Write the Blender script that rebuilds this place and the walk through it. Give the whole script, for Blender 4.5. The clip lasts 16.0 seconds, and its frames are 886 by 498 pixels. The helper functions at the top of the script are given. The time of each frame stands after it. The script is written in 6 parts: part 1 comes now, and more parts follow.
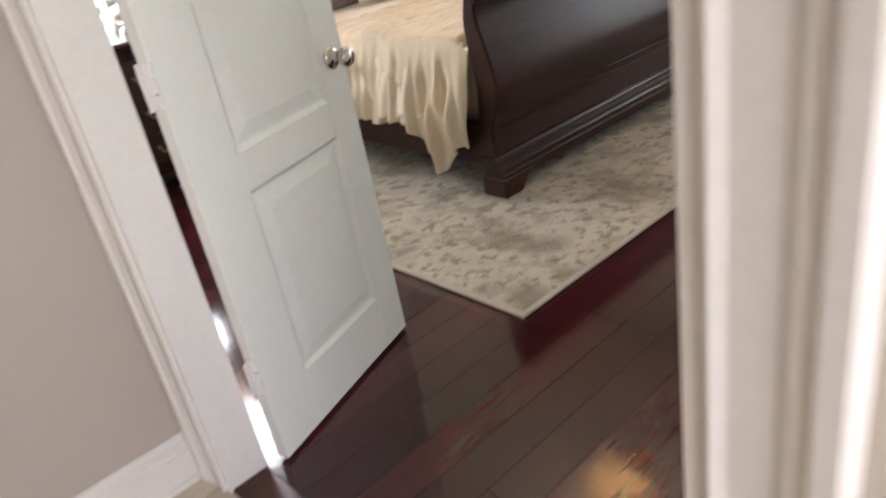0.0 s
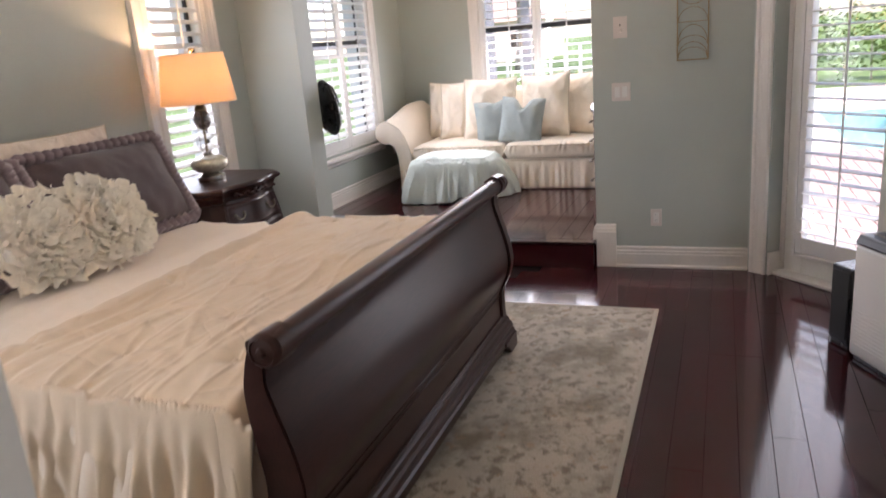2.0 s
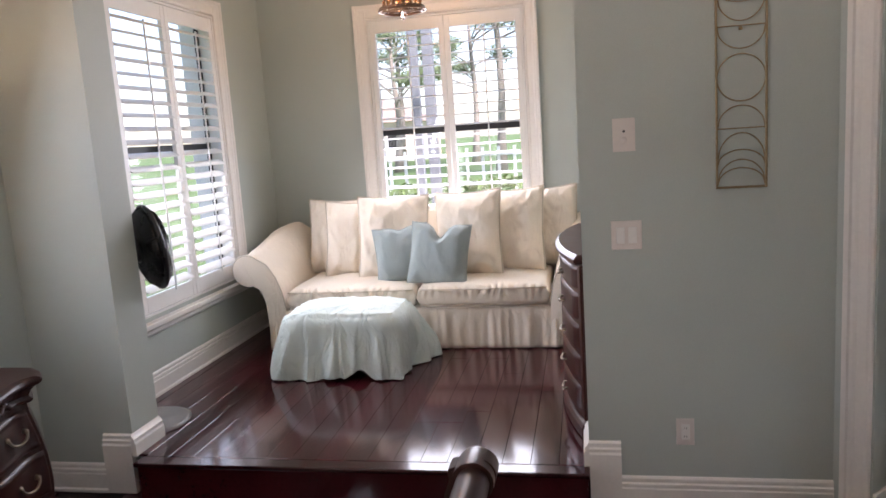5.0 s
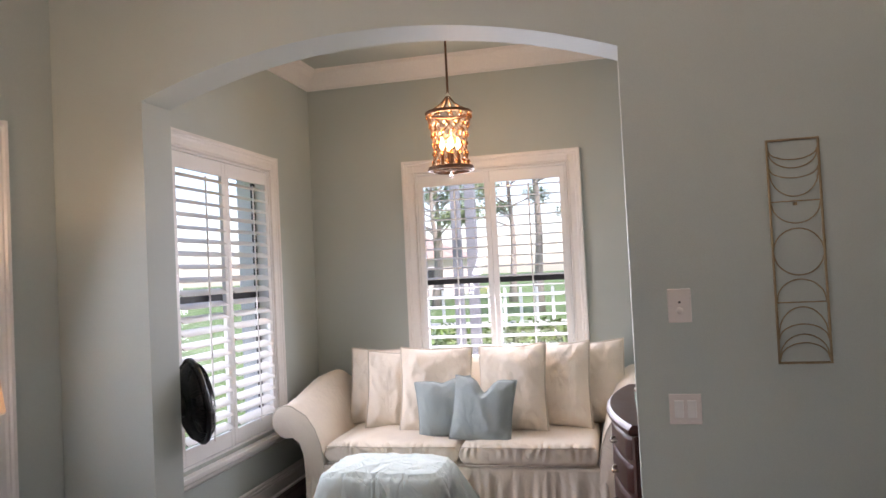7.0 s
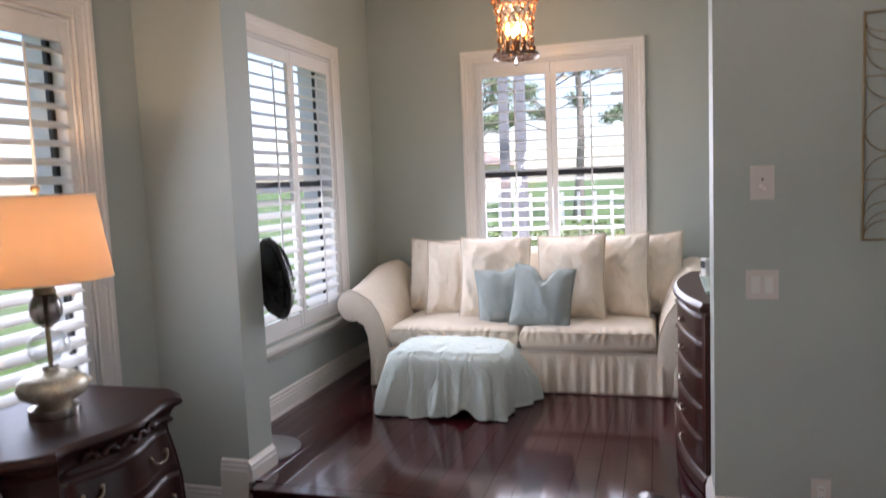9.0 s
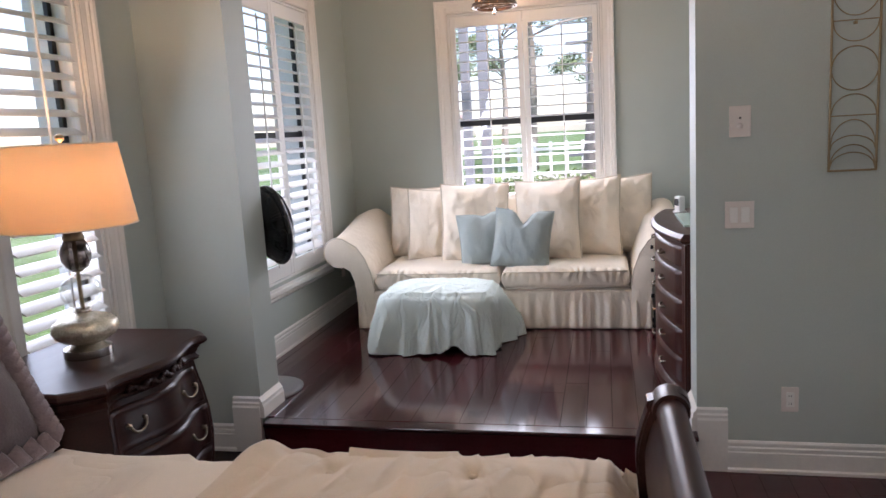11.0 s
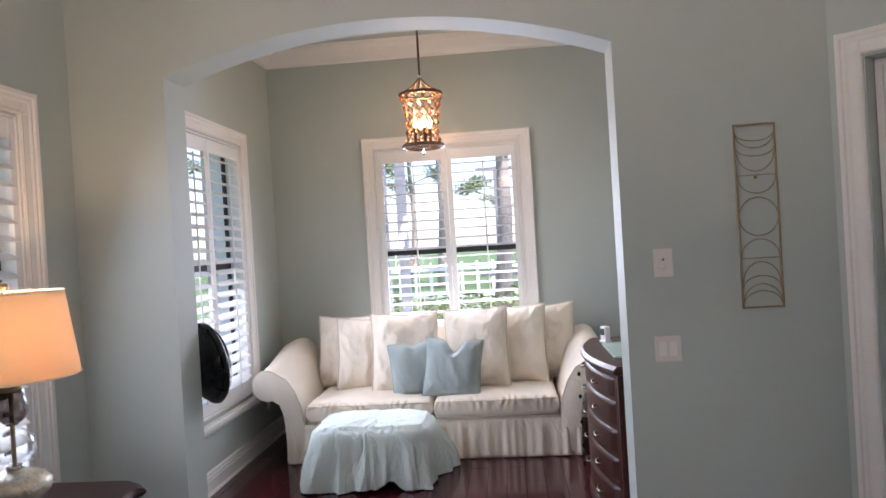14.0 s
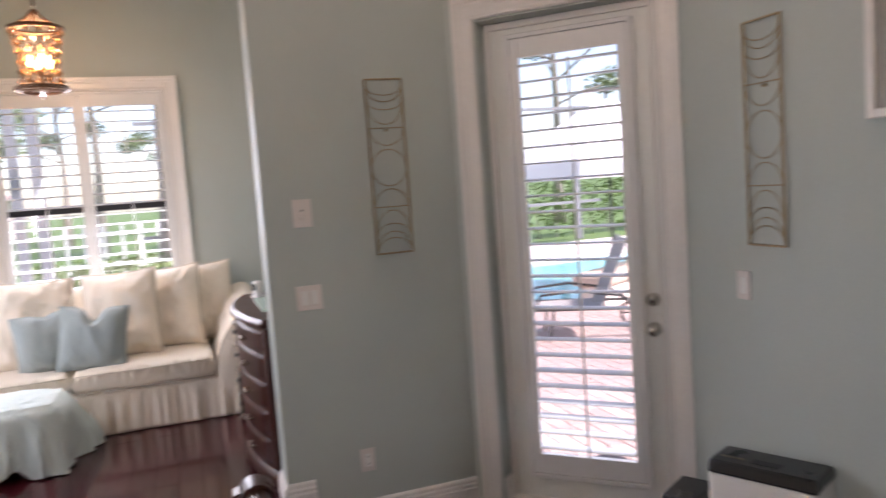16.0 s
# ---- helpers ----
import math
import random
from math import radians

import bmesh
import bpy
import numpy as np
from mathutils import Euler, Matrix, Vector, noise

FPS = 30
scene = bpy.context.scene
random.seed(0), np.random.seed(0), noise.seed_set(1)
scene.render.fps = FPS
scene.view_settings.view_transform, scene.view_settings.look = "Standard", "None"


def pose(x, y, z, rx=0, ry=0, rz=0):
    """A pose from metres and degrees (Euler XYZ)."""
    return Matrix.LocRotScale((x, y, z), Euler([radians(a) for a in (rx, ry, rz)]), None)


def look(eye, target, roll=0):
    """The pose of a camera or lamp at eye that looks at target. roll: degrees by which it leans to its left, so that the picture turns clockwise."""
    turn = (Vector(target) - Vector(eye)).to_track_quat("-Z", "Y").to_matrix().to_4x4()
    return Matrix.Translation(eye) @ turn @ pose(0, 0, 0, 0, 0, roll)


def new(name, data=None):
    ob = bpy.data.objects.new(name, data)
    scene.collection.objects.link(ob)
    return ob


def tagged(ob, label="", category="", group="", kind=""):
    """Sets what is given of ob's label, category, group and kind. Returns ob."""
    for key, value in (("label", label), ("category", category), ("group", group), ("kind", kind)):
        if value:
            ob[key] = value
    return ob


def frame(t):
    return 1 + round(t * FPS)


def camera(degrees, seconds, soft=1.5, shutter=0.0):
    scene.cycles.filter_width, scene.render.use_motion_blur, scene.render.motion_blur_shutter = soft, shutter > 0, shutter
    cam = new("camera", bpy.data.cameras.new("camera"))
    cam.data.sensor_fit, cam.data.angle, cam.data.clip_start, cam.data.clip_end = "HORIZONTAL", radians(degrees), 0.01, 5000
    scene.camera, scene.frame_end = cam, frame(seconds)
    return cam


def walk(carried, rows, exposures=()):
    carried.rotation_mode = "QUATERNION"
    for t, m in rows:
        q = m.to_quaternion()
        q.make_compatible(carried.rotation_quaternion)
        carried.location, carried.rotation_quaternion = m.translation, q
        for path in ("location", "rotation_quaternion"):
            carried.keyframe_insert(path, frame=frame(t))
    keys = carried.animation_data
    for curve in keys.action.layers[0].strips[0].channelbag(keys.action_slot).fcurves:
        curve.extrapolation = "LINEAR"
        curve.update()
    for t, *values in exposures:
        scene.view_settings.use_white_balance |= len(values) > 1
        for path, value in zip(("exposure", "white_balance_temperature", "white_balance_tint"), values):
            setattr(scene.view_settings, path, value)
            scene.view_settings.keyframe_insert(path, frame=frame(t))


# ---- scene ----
cam = camera(62.6, 16.0, 1.5, 0.5)
PATH = [
    (0, (0.366, 0.81, 1.304), (1.484, 2.205, 0.407), -10.9),
    (0.5, (0.478, 1.135, 1.345), (1.812, 2.358, 0.497), -10.2),
    (1, (0.655, 1.425, 1.445), (2.217, 2.421, 0.689), -8.5),
    (1.5, (0.882, 1.655, 1.528), (2.586, 2.482, 0.888), -6.4),
    (2, (1.09, 1.905, 1.575), (2.88, 2.615, 1.036), -4.9),
    (2.5, (1.36, 2.109, 1.59), (3.198, 2.734, 1.107), -4.5),
    (3, (1.715, 2.192, 1.611), (3.57, 2.776, 1.142), -4.8),
    (3.2, (1.914, 2.282, 1.622), (3.782, 2.826, 1.159), -5.1),
    (5.3, (3.032, 2.716, 1.639), (4.98, 3.074, 1.366), -3.7),
    (5.5, (3.036, 2.738, 1.664), (4.991, 3.103, 1.446), -3.6),
    (6, (3.074, 2.761, 1.728), (5.03, 3.164, 1.634), -3.2),
    (6.5, (3.034, 2.769, 1.761), (4.988, 3.195, 1.762), -2.9),
    (7, (3.02, 2.748, 1.764), (4.964, 3.212, 1.826), -2.8),
    (7.5, (2.986, 2.762, 1.775), (4.922, 3.259, 1.841), -2.8),
    (8, (2.954, 2.812, 1.762), (4.883, 3.343, 1.791), -2.4),
    (8.5, (2.929, 2.89, 1.718), (4.849, 3.446, 1.653), -2.3),
    (9, (2.912, 2.919, 1.639), (4.822, 3.484, 1.456), -2.3),
    (9.2, (2.914, 2.91, 1.612), (4.82, 3.471, 1.381), -2.4),
    (11.3, (2.621, 3.168, 1.607), (4.553, 3.583, 1.298), -3.7),
    (11.5, (2.612, 3.222, 1.624), (4.552, 3.611, 1.327), -3.8),
    (12, (2.592, 3.271, 1.656), (4.552, 3.598, 1.429), -3.9),
    (12.5, (2.563, 3.281, 1.679), (4.541, 3.542, 1.544), -3.9),
    (13, (2.526, 3.258, 1.731), (4.514, 3.468, 1.688), -3.6),
    (13.5, (2.513, 3.221, 1.765), (4.505, 3.403, 1.774), -3.5),
    (14, (2.533, 3.245, 1.731), (4.525, 3.419, 1.719), -3.4),
    (14.5, (2.547, 3.248, 1.691), (4.54, 3.392, 1.614), -3.3),
    (15, (2.571, 3.222, 1.676), (4.565, 3.263, 1.525), -3.2),
    (15.5, (2.582, 3.081, 1.707), (4.553, 2.796, 1.519), -3.6),
    (16, (2.555, 3.057, 1.674), (4.433, 2.392, 1.498), -4.1),
]
EXPOSURES = [(0.0, 2.1, 6600, 17), (0.5, 2.28, 6800, 20), (1.0, 2.2, 7000, 23), (1.5, 1.9, 6800, 25), (2.5, 1.36, 6500, 26), (5.5, 1.36, 6400, 26), (7.0, 1.15, 6400, 27), (9.0, 1.08, 6200, 25), (11.5, 1.2, 6200, 25), (14.0, 1.25, 5950, 24), (16.0, 1.22, 6500, 28)]
walk(cam, [(t, look(eye, target, roll)) for t, eye, target, roll in PATH], EXPOSURES)

# ---- world, sun, window light and added fill ----
world = bpy.data.worlds.new("sky")
scene.world = world
world.use_nodes = True
wn = world.node_tree
sky = wn.nodes.new("ShaderNodeTexSky")
sky.sky_type, sky.sun_disc = "NISHITA", False
sky.sun_elevation, sky.sun_rotation = radians(47), radians(230)
wn.links.new(sky.outputs[0], wn.nodes["Background"].inputs[0])
wn.nodes["Background"].inputs[1].default_value = 0.15

sun = new("sun", bpy.data.lights.new("sun", "SUN"))
sun.data.energy, sun.data.angle, sun.data.color = 4.5, radians(6), (1.0, 0.95, 0.88)
sun.matrix_world = look((-10, -8, 14), (0, 0, 0))


def area(name, eye, target, w, h, watts, colour, spread=180):
    lamp = bpy.data.lights.new(name, "AREA")
    lamp.shape, lamp.size, lamp.size_y, lamp.energy, lamp.color = "RECTANGLE", w, h, watts, colour
    lamp.spread = radians(spread)
    ob = new(name, lamp)
    ob.matrix_world = look(eye, target)
    return ob


DAY = (0.88, 0.95, 1.0)
area("window_daylight_bay_side", (7.41, 5.22, 1.70), (7.41, 3.6, 1.1), 1.1, 1.6, 10, DAY, 125)
area("window_daylight_bay_back", (8.79, 3.73, 1.70), (7.2, 3.73, 1.1), 1.1, 1.6, 17, DAY, 150)
area("window_daylight_bedroom", (5.32, 5.335, 1.55), (5.32, 3.6, 0.9), 0.55, 1.6, 4.5, DAY, 180)
# Lamp at an unseen, assumed window, added to brighten bed and arch wall.
area("fill_daylight_bedroom_west", (1.675, 5.335, 1.55), (1.9, 3.6, 0.9), 0.55, 1.6, 20, DAY, 180)
area("door_daylight", (5.565, 1.42, 1.2), (4.4, 2.585, 0.8), 0.56, 1.9, 2.5, DAY, 150)
# Lamp in an unseen hall opening, added to brighten the door leaf.
area("hall_fill_light", (-0.2, -1.30, 1.6), (0.6, 1.6, 1.0), 1.3, 1.6, 15, (0.97, 0.98, 1.0))


def bulb(name, place, watts, radius=0.03, colour=(1.0, 0.66, 0.36)):
    lamp = bpy.data.lights.new(name, "POINT")
    lamp.energy, lamp.shadow_soft_size, lamp.color = watts, radius, colour
    ob = new(name, lamp)
    ob.location = place
    return ob


# ---- materials ----
def material(name, colour, rough=0.5, metal=0.0, vary=0.08, scale=6.0, bump=0.05, fine=80.0, coat=0.0, spread=0.0, sheen=0.0, spec=0.5, wrinkle=0.0, wscale=7.0, stretch=(1, 1, 1)):
    """Painted, woven or wooden surface: colour varied at two scales, roughness varied, fine relief."""
    m = bpy.data.materials.new(name)
    m.use_nodes = True
    t = m.node_tree
    n, l = t.nodes, t.links
    b = n["Principled BSDF"]
    co = n.new("ShaderNodeTexCoord")
    mp = n.new("ShaderNodeMapping")
    mp.inputs["Scale"].default_value = stretch
    l.new(co.outputs["Object"], mp.inputs[0])
    big, small = n.new("ShaderNodeTexNoise"), n.new("ShaderNodeTexNoise")
    big.inputs["Scale"].default_value, big.inputs["Detail"].default_value = scale, 3
    small.inputs["Scale"].default_value, small.inputs["Detail"].default_value = fine, 2
    for x in (big, small):
        l.new(mp.outputs[0], x.inputs["Vector"])
    add = n.new("ShaderNodeMath")
    add.operation = "ADD"
    l.new(big.outputs["Fac"], add.inputs[0])
    l.new(small.outputs["Fac"], add.inputs[1])
    mr = n.new("ShaderNodeMapRange")
    mr.inputs[1].default_value, mr.inputs[2].default_value = 0.55, 1.45
    mr.inputs[3].default_value, mr.inputs[4].default_value = 1 - vary * 1.6, 1 + vary * 1.6
    l.new(add.outputs[0], mr.inputs[0])
    last = mr.outputs[0]
    if spread:
        oi = n.new("ShaderNodeObjectInfo")
        m2 = n.new("ShaderNodeMapRange")
        m2.inputs[3].default_value, m2.inputs[4].default_value = 1 - spread, 1 + spread
        l.new(oi.outputs["Random"], m2.inputs[0])
        mul = n.new("ShaderNodeMath")
        mul.operation = "MULTIPLY"
        l.new(last, mul.inputs[0])
        l.new(m2.outputs[0], mul.inputs[1])
        last = mul.outputs[0]
    vm = n.new("ShaderNodeVectorMath")
    vm.operation = "SCALE"
    vm.inputs[0].default_value = colour[:3]
    l.new(last, vm.inputs["Scale"])
    l.new(vm.outputs[0], b.inputs["Base Color"])
    rr = n.new("ShaderNodeMapRange")
    rr.inputs[3].default_value, rr.inputs[4].default_value = max(0.02, rough * 0.85), min(1.0, rough * 1.15)
    l.new(big.outputs["Fac"], rr.inputs[0])
    l.new(rr.outputs[0], b.inputs["Roughness"])
    b.inputs["Metallic"].default_value = metal
    b.inputs["Specular IOR Level"].default_value = spec
    b.inputs["Coat Weight"].default_value = coat
    b.inputs["Coat Roughness"].default_value = 0.08
    b.inputs["Sheen Weight"].default_value = sheen
    under = None
    if wrinkle:
        # soft ridged creases, stretched one way
        wm = n.new("ShaderNodeMapping")
        wm.inputs["Scale"].default_value, wm.inputs["Rotation"].default_value = (1.0, 1.0, 0.45), (0.5, 0.4, 0.6)
        l.new(co.outputs["Object"], wm.inputs[0])
        wt = n.new("ShaderNodeTexNoise")
        wt.inputs["Scale"].default_value, wt.inputs["Detail"].default_value, wt.inputs["Distortion"].default_value = wscale, 2.5, 0.8
        l.new(wm.outputs[0], wt.inputs["Vector"])
        sub, ab, pw = n.new("ShaderNodeMath"), n.new("ShaderNodeMath"), n.new("ShaderNodeMath")
        sub.operation, ab.operation, pw.operation = "SUBTRACT", "ABSOLUTE", "POWER"
        sub.inputs[1].default_value, pw.inputs[1].default_value = 0.5, 0.6
        l.new(wt.outputs["Fac"], sub.inputs[0])
        l.new(sub.outputs[0], ab.inputs[0])
        l.new(ab.outputs[0], pw.inputs[0])
        wb = n.new("ShaderNodeBump")
        wb.inputs["Strength"].default_value, wb.inputs["Distance"].default_value = wrinkle, 0.03
        l.new(pw.outputs[0], wb.inputs["Height"])
        l.new(wb.outputs[0], b.inputs["Normal"])
        under = wb.outputs[0]
    if bump:
        bp = n.new("ShaderNodeBump")
        if under:
            l.new(under, bp.inputs["Normal"])
        bp.inputs["Strength"].default_value, bp.inputs["Distance"].default_value = bump, 0.01
        l.new(small.outputs["Fac"], bp.inputs["Height"])
        l.new(bp.outputs[0], b.inputs["Normal"])
    return m


def glass(name, tint=(1, 1, 1), rough=0.0):
    m = bpy.data.materials.new(name)
    m.use_nodes = True
    b = m.node_tree.nodes["Principled BSDF"]
    b.inputs["Base Color"].default_value = (*tint, 1)
    b.inputs["Transmission Weight"].default_value = 1.0
    b.inputs["Roughness"].default_value = rough
    b.inputs["IOR"].default_value = 1.45
    return m


def pane_glass(name):
    m = bpy.data.materials.new(name)
    m.use_nodes = True
    n, l = m.node_tree.nodes, m.node_tree.links
    tr, gl, mix = n.new("ShaderNodeBsdfTransparent"), n.new("ShaderNodeBsdfGlossy"), n.new("ShaderNodeMixShader")
    gl.inputs["Roughness"].default_value = 0.02
    mix.inputs[0].default_value = 0.06
    l.new(tr.outputs[0], mix.inputs[1])
    l.new(gl.outputs[0], mix.inputs[2])
    l.new(mix.outputs[0], n["Material Output"].inputs[0])
    return m


def thin_glass(name, tint, gloss):
    m = pane_glass(name)
    n, l = m.node_tree.nodes, m.node_tree.links
    lw, mul = n.new("ShaderNodeLayerWeight"), n.new("ShaderNodeMath")
    lw.inputs[0].default_value = 0.35
    mul.operation = "ADD"
    mul.inputs[1].default_value = gloss * 0.4
    l.new(lw.outputs["Facing"], mul.inputs[0])
    for x in n:
        if x.type == "BSDF_TRANSPARENT":
            x.inputs[0].default_value = (*tint, 1)
        if x.type == "MIX_SHADER":
            pw = n.new("ShaderNodeMath")
            pw.operation = "MULTIPLY"
            pw.inputs[1].default_value = 0.6
            l.new(mul.outputs[0], pw.inputs[0])
            l.new(pw.outputs[0], x.inputs[0])
    return m


def glow(name, colour, strength):
    m = bpy.data.materials.new(name)
    m.use_nodes = True
    b = m.node_tree.nodes["Principled BSDF"]
    b.inputs["Base Color"].default_value = (*colour, 1)
    b.inputs["Emission Color"].default_value = (*colour, 1)
    b.inputs["Emission Strength"].default_value = strength
    return m


def shade_cloth(name, colour):
    """Lamp shade linen that lets the bulb's light through."""
    m = material(name, colour, 0.9, vary=0.04, scale=4, fine=300, bump=0.1)
    n, l = m.node_tree.nodes, m.node_tree.links
    tl, mix = n.new("ShaderNodeBsdfTranslucent"), n.new("ShaderNodeMixShader")
    tl.inputs[0].default_value = (*colour, 1)
    mix.inputs[0].default_value = 0.38
    l.new(n["Principled BSDF"].outputs[0], mix.inputs[1])
    l.new(tl.outputs[0], mix.inputs[2])
    l.new(mix.outputs[0], n["Material Output"].inputs[0])
    return m


def rug_material():
    """Distressed floral rug: ivory ground with worn sage, tan and grey motifs."""
    m = material("rug_wool", (0.47, 0.41, 0.33), 0.95, vary=0.12, scale=7, fine=160, bump=0.5, sheen=0.2)
    n, l = m.node_tree.nodes, m.node_tree.links
    b = n["Principled BSDF"]
    base = b.inputs["Base Color"].links[0].from_socket
    co = n.new("ShaderNodeTexCoord")

    def blot(kind, scale, lo, hi, colour, amount, source):
        if kind == "noise":
            tx = n.new("ShaderNodeTexNoise")
            tx.inputs["Scale"].default_value, tx.inputs["Detail"].default_value, tx.inputs["Roughness"].default_value = scale, 5, 0.65
            out = tx.outputs["Fac"]
        else:
            tx = n.new("ShaderNodeTexVoronoi")
            tx.inputs["Scale"].default_value = scale
            out = tx.outputs["Distance"]
        l.new(co.outputs["Object"], tx.inputs["Vector"])
        mr = n.new("ShaderNodeMapRange")
        mr.inputs[1].default_value, mr.inputs[2].default_value, mr.inputs[3].default_value, mr.inputs[4].default_value = lo, hi, 0, amount
        l.new(out, mr.inputs[0])
        mx = n.new("ShaderNodeMix")
        mx.data_type = "RGBA"
        l.new(mr.outputs[0], mx.inputs[0])
        l.new(source, mx.inputs[6])
        mx.inputs[7].default_value = (*colour, 1)
        return mx.outputs[2]

    c = blot("noise", 2.6, 0.50, 0.66, (0.17, 0.14, 0.09), 0.9, base)
    c = blot("voronoi", 2.3, 0.24, 0.12, (0.20, 0.155, 0.105), 0.75, c)
    c = blot("noise", 9, 0.52, 0.60, (0.29, 0.25, 0.18), 0.7, c)
    c = blot("noise", 20, 0.535, 0.60, (0.19, 0.155, 0.11), 0.85, c)
    c = blot("noise", 16, 0.60, 0.66, (0.36, 0.22, 0.12), 0.55, c)
    c = blot("noise", 12, 0.36, 0.28, (0.46, 0.41, 0.33), 0.6, c)
    l.new(c, b.inputs["Base Color"])
    return m


SAGE = material("sage_wall_paint", (0.455, 0.50, 0.465), 0.6, vary=0.045, scale=1.5, bump=0.10, fine=220)
GREIGE = material("greige_hall_paint", (0.47, 0.41, 0.35), 0.6, vary=0.03, scale=1.5, bump=0.10, fine=220)
CEIL = material("ceiling_paint", (0.74, 0.74, 0.70), 0.8, vary=0.03, scale=2, bump=0.12, fine=150)
TRIM = material("white_trim_paint", (0.78, 0.75, 0.71), 0.32, vary=0.03, scale=3, bump=0.02, fine=60)
DOORW = material("white_door_paint", (0.80, 0.80, 0.755), 0.35, vary=0.025, scale=3, bump=0.03, fine=60)
LOUVRE = material("white_shutter_paint", (0.80, 0.79, 0.77), 0.35, vary=0.02, scale=3, bump=0.0)
PLANK = material("dark_cherry_floorboard", (0.046, 0.0060, 0.0090), 0.11, coat=0.2, vary=0.14, scale=2.5, fine=28, bump=0.012, spread=0.38, stretch=(0.25, 3, 3), spec=0.5)
SUBFLOOR = material("floor_joint", (0.012, 0.005, 0.005), 0.6, vary=0.1)
TILE = material("cream_hall_tile", (0.62, 0.53, 0.42), 0.3, vary=0.08, scale=3, spread=0.06)
CHERRY = material("dark_cherry_furniture", (0.031, 0.0085, 0.0062), 0.34, vary=0.28, scale=3, fine=40, bump=0.02, spec=0.38, stretch=(0.4, 4, 4))
MAHOG = material("red_mahogany", (0.055, 0.015, 0.010), 0.34, vary=0.3, scale=3, fine=40, bump=0.02, spec=0.4, stretch=(3, 3, 0.5))
BEDWOOD = material("dark_cherry_bed", (0.040, 0.0135, 0.0100), 0.33, vary=0.28, scale=3, fine=40, bump=0.012, spec=0.42, stretch=(0.4, 4, 4))
RUG = rug_material()
RUGEDGE = material("rug_binding", (0.44, 0.39, 0.32), 0.9, vary=0.06)
DUVET = material("peach_beige_duvet", (0.71, 0.565, 0.41), 0.75, vary=0.05, scale=3, fine=260, bump=0.08, sheen=0.25, wrinkle=0.42, wscale=4)
SHEET = material("cream_coverlet", (0.84, 0.69, 0.55), 0.8, vary=0.04, scale=3, fine=120, bump=0.04, sheen=0.25)
COVERLET = material("cream_quilted_cotton", (0.86, 0.74, 0.61), 0.75, vary=0.04, scale=3, fine=260, bump=0.08, sheen=0.25, wrinkle=0.2, wscale=5)
SATIN = material("ivory_satin", (0.70, 0.60, 0.51), 0.42, vary=0.05, scale=5, fine=70, bump=0.15, sheen=0.2, wrinkle=0.5, wscale=7)
PLUM = material("dusky_mauve_velvet", (0.080, 0.056, 0.060), 0.85, vary=0.12, scale=5, fine=120, bump=0.15, sheen=0.35)
PLUMTRIM = material("mauve_plush", (0.25, 0.19, 0.20), 0.9, vary=0.1, scale=8, fine=120, bump=0.3, sheen=0.4)
IVORY = material("ivory_ruffle", (0.92, 0.86, 0.74), 0.85, vary=0.06, scale=9, fine=100, bump=0.1, sheen=0.2)
SLIP = material("cream_slipcover", (0.82, 0.725, 0.60), 0.9, vary=0.05, scale=4, fine=200, bump=0.18, sheen=0.15, wrinkle=0.32, wscale=13)
PIPE = material("cream_piping", (0.60, 0.52, 0.41), 0.9, vary=0.04)
BLUE = material("slate_blue_linen", (0.33, 0.38, 0.37), 0.9, vary=0.08, scale=6, fine=260, bump=0.25, sheen=0.15, wrinkle=0.3, wscale=9)
THROW = material("pale_aqua_throw", (0.68, 0.775, 0.74), 0.8, vary=0.05, scale=4, fine=220, bump=0.12, sheen=0.2, wrinkle=0.7, wscale=9)
CHROME = material("brushed_nickel", (0.62, 0.59, 0.55), 0.22, 1.0, vary=0.05, bump=0.0)
BRASS = material("champagne_gold_metal", (0.36, 0.27, 0.16), 0.42, 1.0, vary=0.12, scale=12, bump=0.02)
BRONZE = material("aged_bronze_metal", (0.16, 0.095, 0.06), 0.42, 1.0, vary=0.2, scale=15, bump=0.05)
PULL = material("antique_pewter", (0.26, 0.22, 0.17), 0.45, 1.0, vary=0.15, scale=30, bump=0.05)
BLACK = material("black_plastic", (0.012, 0.012, 0.013), 0.28, vary=0.1, bump=0.0)
DARKFRAME = material("dark_bronze_aluminium", (0.035, 0.033, 0.032), 0.45, 0.3, vary=0.1, bump=0.0)
WHITEPL = material("white_plastic", (0.80, 0.78, 0.75), 0.35, vary=0.02, bump=0.0)
PLATE = material("ivory_switch_plastic", (0.72, 0.66, 0.62), 0.35, vary=0.02, bump=0.0)
FENCE = material("white_outdoor_paint", (0.75, 0.75, 0.74), 0.5, vary=0.04)
SLOT = material("dark_slot", (0.03, 0.03, 0.03), 0.6, vary=0.05, bump=0.0)
PANE = pane_glass("window_pane")
CLEAR = glass("clear_glass")
AMBER = glass("amber_crystal", (0.95, 0.54, 0.24))
THIN = thin_glass("clear_ball_glass", (0.96, 0.97, 0.97), 0.22)
SMOKETHIN = thin_glass("smoked_egg_glass", (0.30, 0.26, 0.24), 0.22)
GREYBASE = material("grey_fan_base", (0.22, 0.22, 0.23), 0.3, vary=0.06, bump=0.0)
MERCURY = material("crackled_mercury_glass", (0.82, 0.76, 0.63), 0.25, 0.55, vary=0.25, scale=40, fine=130, bump=0.3)
SHADE = shade_cloth("linen_shade", (0.74, 0.60, 0.44))
FROSTED = shade_cloth("frosted_amber_glass", (0.86, 0.74, 0.56))
GLOWBULB = glow("lit_bulb", (1.0, 0.52, 0.18), 14)


